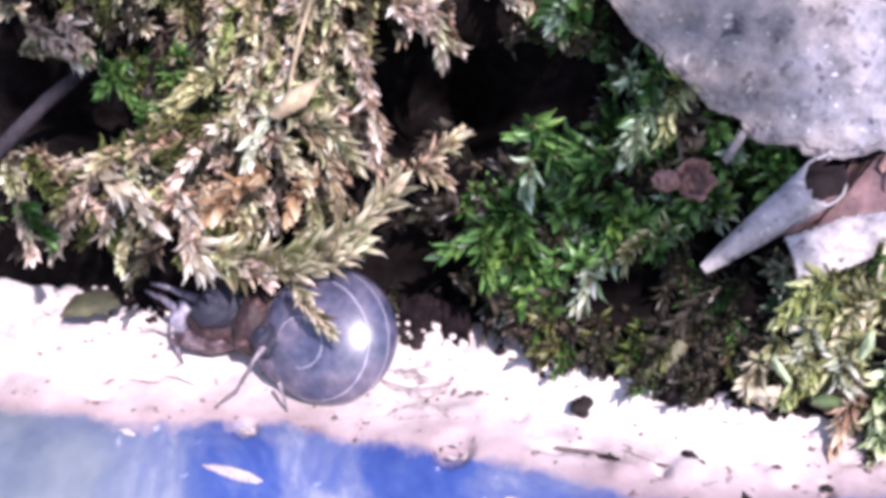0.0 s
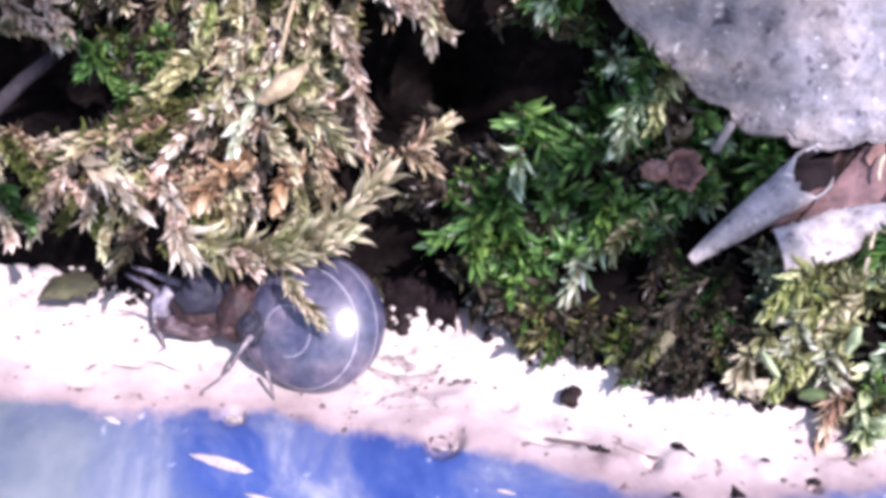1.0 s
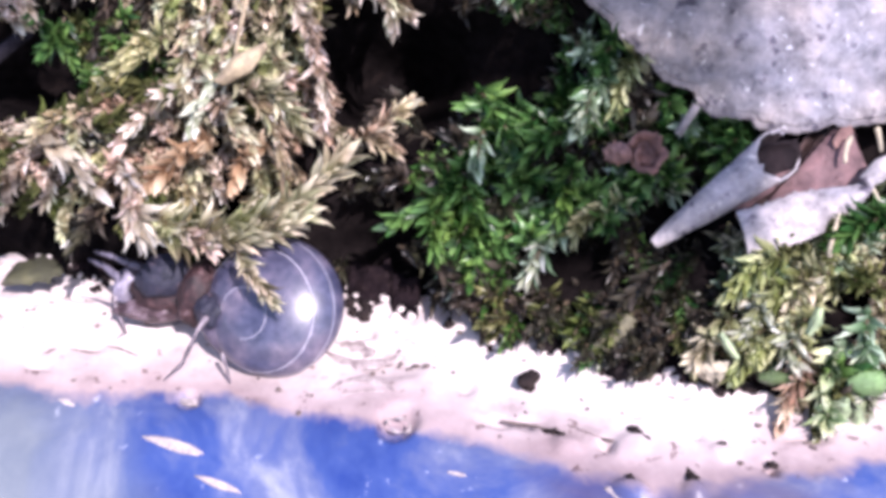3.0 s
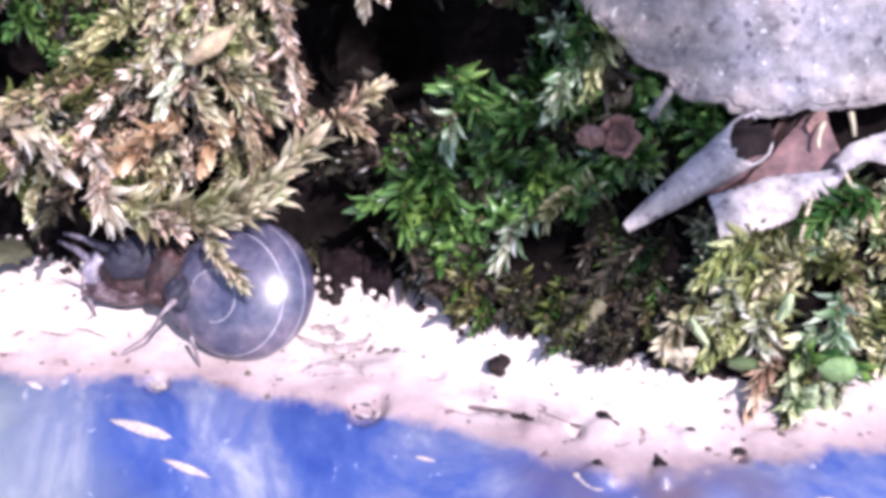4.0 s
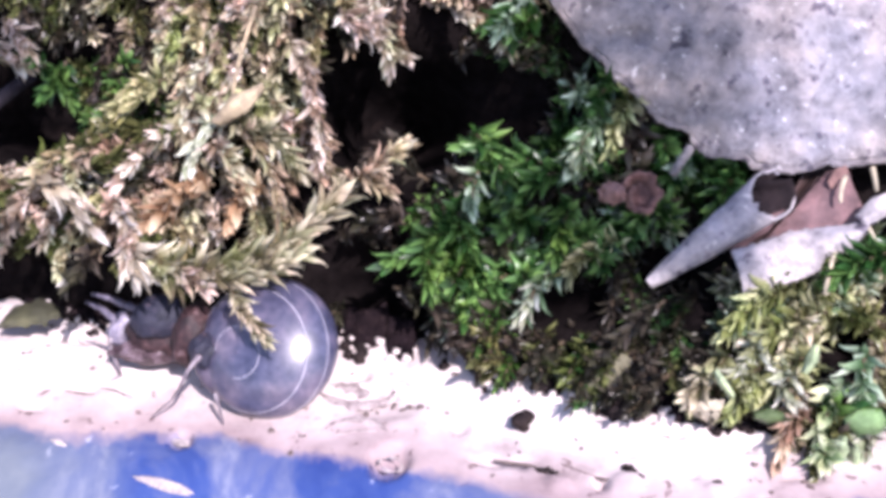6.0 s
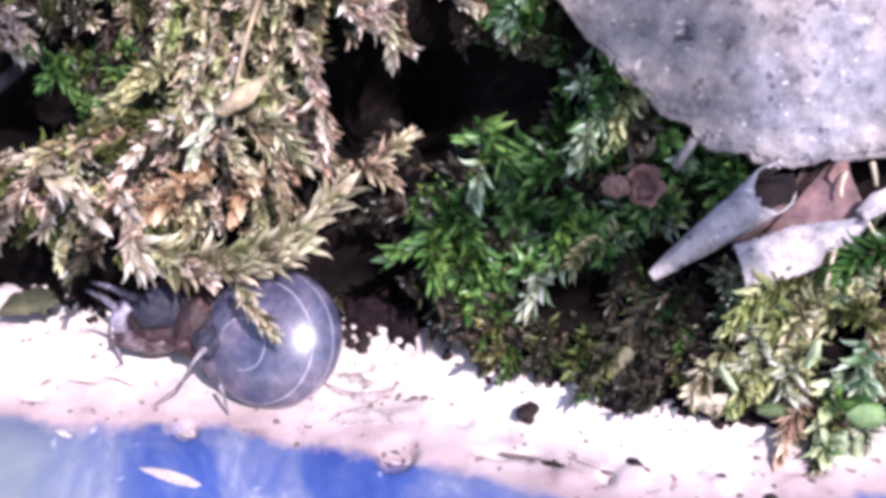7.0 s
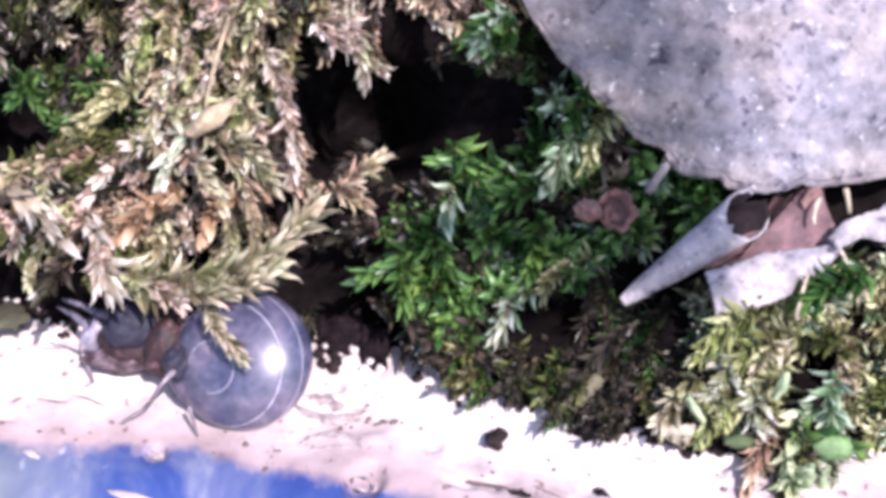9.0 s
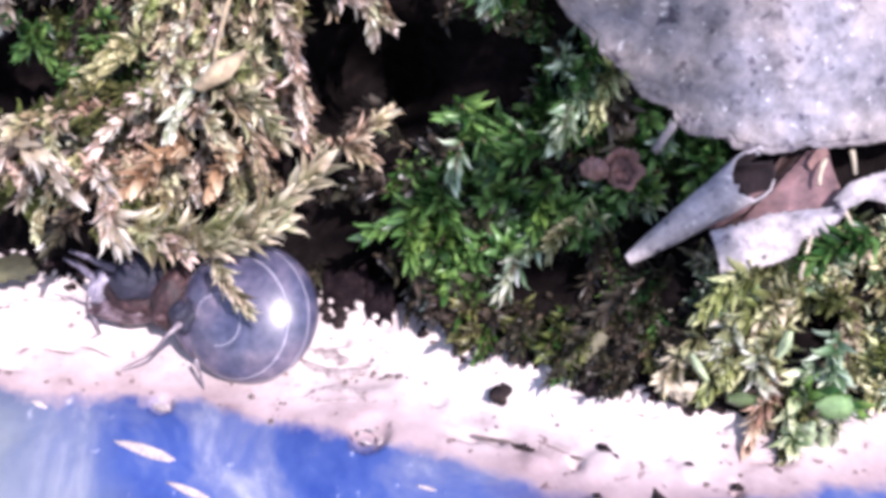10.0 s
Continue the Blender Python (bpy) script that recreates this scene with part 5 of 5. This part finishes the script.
for pts, w, mat, label in (
        ([(2.15, -12.76), (2.86, -13.01), (3.56, -13.26), (4.10, -13.85)], 0.08, DIRT, 'dark hairline crack with dirt along the rim'),
        # next four: dark streaks drawn as the shadows that bumps cast
        ([(3.69, -13.46), (4.00, -13.68), (4.24, -13.96)], 0.20, CRUMB, 'dark dirt in a crack and painted shadow beside a pale bump'),
        ([(6.87, -13.86), (7.18, -14.11), (7.50, -14.84)], 0.28, CRUMB, 'dark painted shadow wedge behind a pale bump'),
        ([(8.74, -16.14), (8.79, -16.54), (8.93, -16.94)], 0.25, CRUMB, "dark painted shadow behind a bump at the glaze's edge"),
        ([(6.13, -16.51), (6.70, -16.74), (7.27, -17.02)], 0.22, CRUMB, "dark painted shadow behind a bump at the glaze's edge"),
        ([(-16.52, -6.23), (-15.72, -6.42), (-15.15, -6.53)], 0.06, DIRT, 'thin dark scratch in the pale rim'),
        ([(-15.01, -6.07), (-14.41, -6.19), (-13.44, -6.69)], 0.07, DIRT, 'thin dark scratch in the pale rim'),
        ([(-14.09, -4.52), (-13.49, -4.56), (-12.94, -4.77)], 0.06, DIRT, 'thin dark scratch in the pale rim'),
        ([(-5.12, -7.51), (-4.38, -8.24), (-3.40, -8.71), (-2.22, -8.66), (-1.64, -8.30)], 0.34, GRIME_SHADOW, 'brownish dirt round a shallow hollow in the rim'),
        ([(-4.72, -6.96), (-3.84, -7.39), (-2.95, -8.11)], 0.42, GRIME_SHADOW, 'brownish dirt in a shallow hollow of the rim'),
        # two brown arcs painted for a shallow shadow in the rim
        ([(-4.77, -10.07), (-4.28, -9.65), (-3.35, -9.64), (-2.40, -10.12), (-2.03, -10.64)], 0.3, GRIME_SHADOW, 'faint brown arc of painted shadow on the rim'),
        ([(-4.23, -10.42), (-3.31, -10.34), (-2.49, -10.55)], 0.10, GRIME_SHADOW, 'faint brown arc of painted shadow on the rim'),
        ([(9.99, -11.46), (10.36, -11.86), (10.57, -12.51)], 0.14, DIRT, 'brown splinter lying on the rim'),
        ([(4.67, -13.34), (5.86, -14.25), (7.64, -15.06)], 0.05, DIRT, 'thin dark scratch in the pale rim'),):
    streak(pts, w, mat, label)

# ---- chips of bare clay in the glaze ----
CHIP = mottled("bare_clay_chip", [(0.3, (0.20, 0.16, 0.155)), (0.6, (0.38, 0.33, 0.325))], 1400, 0.75)



def rim_place(x, e):
    """On the rounded front of the rim, e millimetres past the top edge: place, across, along, normal."""
    ye = float(np.mean(np.interp(np.linspace(x - 5, x + 5, 9), EDGE_X, EDGE_Y)))
    z0, r = ledge_height(x), 5.5
    if e < 0:
        return Vector((x, ye - e, z0)), Vector((0, -1, 0)), Vector((0, 0, 1))
    a = min(e / r, math.pi / 2)
    return Vector((x, ye - r * math.sin(a), z0 - r * (1 - math.cos(a)))), Vector((0, -math.cos(a), -math.sin(a))), Vector((0, -math.sin(a), math.cos(a)))


def chip(x, e, la, lb, turn, seed, label="pale chip of bare clay in the blue glaze"):
    """A lens-shaped scar with a raised uneven edge."""
    bm = bmesh.new()
    c, s = math.cos(radians(turn)), math.sin(radians(turn))
    rings, seg = ((0.0, 0.05), (0.5, 0.06), (0.85, 0.06), (1.0, 0.03), (1.02, -0.25)), 28
    rows = []
    for f, hgt in rings:
        row = []
        for j in range(seg):
            a = 2 * math.pi * j / seg
            k = f * (1 + 0.28 * noise.noise(Vector((math.cos(a) * 1.3, math.sin(a) * 1.3, seed))) + 0.12 * noise.noise(Vector((math.cos(a) * 4, math.sin(a) * 4, seed))))
            u, w = la * k * math.cos(a), lb * k * math.sin(a) * (0.55 + 0.45 * abs(math.sin(a)))
            px, pe = x + u * c - w * s, e + u * s + w * c
            p, _, nrm = rim_place(px, pe)
            p = p + nrm * hgt + Vector((0, 0, 0.22 * noise.noise(Vector((p.x, p.y, p.z * 1.3)) * 0.2)))
            row.append(bm.verts.new(p * MM))
        rows.append(row)
    for r0, r1 in zip(rows, rows[1:]):
        for j in range(seg):
            if r0 is rows[0]:
                continue
            bm.faces.new((r0[j], r0[(j + 1) % seg], r1[(j + 1) % seg], r1[j]))
    bm.faces.new(rows[1])
    bmesh.ops.recalc_face_normals(bm, faces=bm.faces)
    ob = part("clay_chip", bm, CHIP, None)
    return tagged(ob, label, "chip", "chips in the glaze")


for k, (x, e, la, lb, turn) in enumerate((
        (-10.86, 2.27, 1.6, 0.42, 24), (-8.85, 3.72, 1.1, 0.28, 22), (0.42, 1.55, 0.42, 0.13, 2), (-15.84, 0.58, 0.45, 0.26, 35), (-10.70, -0.09, 0.4, 0.16, 10),
        (10.08, -1.05, 0.4, 0.2, 8), (14.45, 1.90, 0.6, 0.4, 25), (8.65, 2.3, 2.2, 0.9, 20), (6.47, 1.00, 1.0, 0.7, 24), (8.86, 0.79, 0.35, 0.2, 15), (4.56, -0.85, 0.5, 0.3, 20))):
    chip(x, e, la * (0.9 if k < 5 else 0.75), lb * (0.55 if k < 5 else 0.42), turn * 0.6, k * 2.3)

RING_X, RING_E = -1.81, -0.21
bubble = []
for k in range(25):
    a = 2 * math.pi * k / 24
    p, across, nrm = rim_place(RING_X + 0.45 * math.cos(a), RING_E + 0.4 * math.sin(a))
    bubble.append((p + nrm * (0.05 + 0.12 * noise.noise(Vector((math.cos(a), math.sin(a), 5))))) * MM)
vs, fs = tube(bubble, [max(0.015, 0.035 + 0.05 * math.sin(k * 1.1)) * MM for k in range(25)], 8)
tagged(mesh_object("glaze_bubble", vs, fs, CHIP), "broken white ring of a burst bubble at the glaze's edge", "chip", "chips in the glaze")

# ---- the woodlouse ----
def bug_material(name, stops, rough, coat=0.0, scale=500, bump=0.15):
    m = mottled(name, stops, scale, rough, bump, 0.00004)
    m.node_tree.nodes["Principled BSDF"].inputs["Coat Weight"].default_value = coat
    m.node_tree.nodes["Principled BSDF"].inputs["Coat Roughness"].default_value = 0.26
    return m


SHELL = bug_material("slate_shell", [(0.32, (0.020, 0.023, 0.052)), (0.47, (0.052, 0.052, 0.090)), (0.58, (0.088, 0.076, 0.112)), (0.70, (0.15, 0.122, 0.15))], 0.33, 0.6, 480)
MARGIN = bug_material("pale_shell_edge", [(0.3, (0.26, 0.25, 0.31)), (0.7, (0.42, 0.40, 0.46))], 0.4)
HEAD = bug_material("dark_head", [(0.35, (0.006, 0.007, 0.017)), (0.55, (0.016, 0.016, 0.032)), (0.68, (0.065, 0.045, 0.055))], 0.7, 0.0, 1500, 0.6)
NECK = bug_material("brown_mottled_neck", [(0.36, (0.005, 0.003, 0.005)), (0.50, (0.022, 0.008, 0.010)), (0.60, (0.055, 0.026, 0.027)), (0.70, (0.20, 0.145, 0.155))], 0.65, 0.0, 1300, 0.8)
BELLY = bug_material("pale_lilac_belly", [(0.36, (0.02, 0.010, 0.014)), (0.50, (0.062, 0.036, 0.042)), (0.62, (0.14, 0.10, 0.118)), (0.72, (0.36, 0.30, 0.33))], 0.5, 0.1, 1600, 0.8)
CHEEK = bug_material("pale_lilac_cheek", [(0.36, (0.09, 0.075, 0.10)), (0.55, (0.20, 0.18, 0.235)), (0.68, (0.38, 0.34, 0.42))], 0.5, 0.1, 1600, 0.6)
SIDE = bug_material("violet_side", [(0.3, (0.025, 0.022, 0.045)), (0.5, (0.065, 0.054, 0.085)), (0.7, (0.17, 0.135, 0.165))], 0.45, 0.1, 900, 0.4)
LEG = bug_material("grey_brown_leg", [(0.3, (0.07, 0.055, 0.065)), (0.7, (0.24, 0.20, 0.225))], 0.4, 0.2, 1500)
FEELER = bug_material("pale_feeler", [(0.3, (0.05, 0.045, 0.07)), (0.7, (0.17, 0.15, 0.20))], 0.5, 0.1, 700)

BUG_AT = on_ledge(-7.0, -7.0)
bug = tagged(new("woodlouse"), "slate-grey glossy pill woodlouse, half curled, standing on the pale rim", "woodlouse")
bug.location = BUG_AT
CENTRE = B(-7.22, -2.53, 6.5)
AXIS = (Vector((-0.34, 0, 0)) + BANK_UP * -0.07 + BANK_OUT * 0.77).normalized()
SIDE1 = AXIS.cross(BANK_UP).normalized()
SIDE2 = AXIS.cross(SIDE1)
R_BUG = 2.92


def shell_point(k, lift, a):
    r = math.sqrt(max(R_BUG ** 2 - k * k, 0.0)) + lift
    q = AXIS * k + (SIDE1 * math.cos(a) + SIDE2 * math.sin(a)) * r
    q += BANK_OUT * (0.12 * q.x + -0.15 * q.dot(BANK_UP) - 0.42 * q.dot(BANK_OUT))
    return CENTRE - BUG_AT + q * MM


def ring_mesh(name, rows, mat, parent, label="", seg=72, keep=lambda p: True):
    vs = [shell_point(k, l, 2 * math.pi * j / seg) for k, l in rows for j in range(seg)]
    fs = [(i * seg + j, i * seg + (j + 1) % seg, (i + 1) * seg + (j + 1) % seg, (i + 1) * seg + j) for i in range(len(rows) - 1) for j in range(seg) if keep(vs[j])]
    return mesh_object(name, vs, fs, mat, parent, label)


BANDS = [-2.92, -1.6, 0.2, 1.4, 2.74, 2.92]
for k0, k1 in zip(BANDS, BANDS[1:]):
    rows = [(k0 - 0.02, 0.0), (k0, 0.05)] + [(k0 + (k1 - k0) * t, 0.06 - 0.07 * t) for t in np.linspace(0.04, 1.0 if k1 > 2.8 else 1.06, 14)]
    plate = ring_mesh("shell_plate", rows, SHELL, bug)
    if k0 > -2.9:
        hub = shell_point(2.74, 0, 0).lerp(shell_point(2.74, 0, math.pi), 0.5)
        open_side = (lambda p: (p - hub).x > -0.2 * MM or (p - hub).dot(BANK_UP) > 0.1 * MM) if k0 > 2 else (lambda p: True)
        half = 0.02 * min(1.3, math.sqrt(R_BUG ** 2 - k0 ** 2) / abs(k0))
        ring_mesh("plate_edge", [(k0 - half, 0.0), (k0 - 0.8 * half, 0.06), (k0 + 0.3 * half, 0.066), (k0 + 0.9 * half, 0.05)], MARGIN, plate, "thin pale edge of the shell plate", keep=open_side)


def blob(name, centre, axes, mat, label, lump=0.12, seed=0.0, sub=4, turn=0):
    """A lumpy rounded body; axes: half sizes along, up and out of the bank."""
    bm = bmesh.new()
    bmesh.ops.create_icosphere(bm, subdivisions=sub, radius=1)
    for v in bm.verts:
        q = v.co.copy()
        k = 1 + lump * noise.noise(q * 1.8 + Vector((seed, 0, 0))) + lump * 0.5 * noise.noise(q * 5 + Vector((0, seed, 0))) + lump * 0.22 * noise.noise(q * 12)
        c, s = math.cos(radians(turn)), math.sin(radians(turn))
        u, w = q.x * axes[0], q.y * axes[1]
        v.co = (Vector((1, 0, 0)) * (u * c - w * s) + BANK_UP * (u * s + w * c) + BANK_OUT * q.z * axes[2]) * k * MM + centre - BUG_AT
    return part(name, bm, mat, bug, label)


blob("side_plate", B(-9.45, -3.3, 6.25), (1.0, 1.6, 1.0), SIDE, "violet-grey side plate over the legs", 0.1, 3, turn=28)
blob("underside", B(-9.87, -2.71, 6.9), (0.6, 0.75, 0.8), HEAD, "dark bluish underside between the legs", 0.25, 4)
blob("front_plate", B(-12.04, -1.92, 4.4), (1.9, 1.1, 0.75), NECK, "dark red-brown mottled front of the body", 0.12, 21)
blob("neck", B(-10.58, -1.98, 5.5), (0.9, 1.5, 1.3), NECK, "dark red-brown mottled front plate", 0.16, 5, turn=-18)
blob("head", B(-12.21, -1.25, 5.2), (1.3, 0.92, 0.7), HEAD, "dark blue-grey rounded head", 0.14, 8, turn=22)
blob("belly", B(-12.88, -2.74, 3.8), (1.85, 0.62, 1.0), BELLY, "lilac-brown mottled underside of the head", 0.22, 11)
blob("cheek", B(-14.24, -1.80, 3.4), (0.65, 1.0, 0.8), CHEEK, "pale lilac cheek", 0.25, 14, turn=-15)


def limb(name, points, radii, mat, label=""):
    """A jointed limb; its own origin is its first joint."""
    hip = Vector(points[0])
    vs, fs, off = [], [], 0
    for p, q, r0, r1 in zip(points, points[1:], radii, radii[1:]):
        seg = [Vector(p).lerp(Vector(q), t) - hip for t in (0, 0.15, 0.5, 0.85, 1)]
        v, f = tube(seg, [r0 * 0.7 * MM, r0 * 1.05 * MM, (r0 + r1) / 2 * MM, r1 * 1.1 * MM, r1 * 0.7 * MM], 8)
        vs += v
        fs += [tuple(i + off for i in g) for g in f]
        off = len(vs)
    ob = mesh_object(name, vs, fs, mat, bug, label)
    ob.location = hip - BUG_AT
    return ob


limb("leg", [B(-14.64, -1.86, 3.8), B(-14.74, -2.48, 4.0), B(-14.29, -3.81, 3.7), B(-14.77, -4.17, 3.9)], [0.14, 0.11, 0.08, 0.045], LEG)
moving_leg = limb("leg", [B(-9.75, -2.89, 8.2), B(-10.07, -3.53, 8.6), B(-10.49, -4.41, 7.8), B(-10.89, -4.93, 7.2), B(-11.81, -5.83, 6.3)], [0.14, 0.085, 0.065, 0.05, 0.03], LEG)
limb("leg", [B(-9.26, -4.42, 7.6), B(-9.09, -5.02, 7.5), B(-9.00, -5.73, 7.0)], [0.09, 0.075, 0.045], LEG)
limb("feeler", [B(-13.69, -1.44, 3.8), B(-14.57, -1.36, 3.8), B(-15.39, -0.84, 3.3), B(-16.30, -0.54, 2.6)], [0.24, 0.19, 0.13, 0.07], FEELER)
limb("feeler", [B(-13.39, -0.93, 4.2), B(-14.01, -0.72, 4.3), B(-14.77, -0.43, 3.9), B(-15.87, -0.18, 3.2)], [0.22, 0.18, 0.12, 0.07], FEELER)
limb("feeler", [B(-15.05, -2.68, 2.5), B(-16.02, -2.45, 1.8), B(-17.21, -2.19, 1.1)], [0.06, 0.045, 0.03], FEELER)


def motions():
    base = moving_leg.location.copy()
    rows = []
    for t, a in ((0.0, -8), (1.0, -9), (2.5, 0), (4.0, -14), (5.5, -10), (6.2, -8), (7.5, -12), (9.0, -13), (10.0, -18)):
        rows.append((t, Matrix.Translation(base) @ Matrix.Rotation(radians(a), 4, BANK_OUT)))
    walk(moving_leg, rows)


motions()
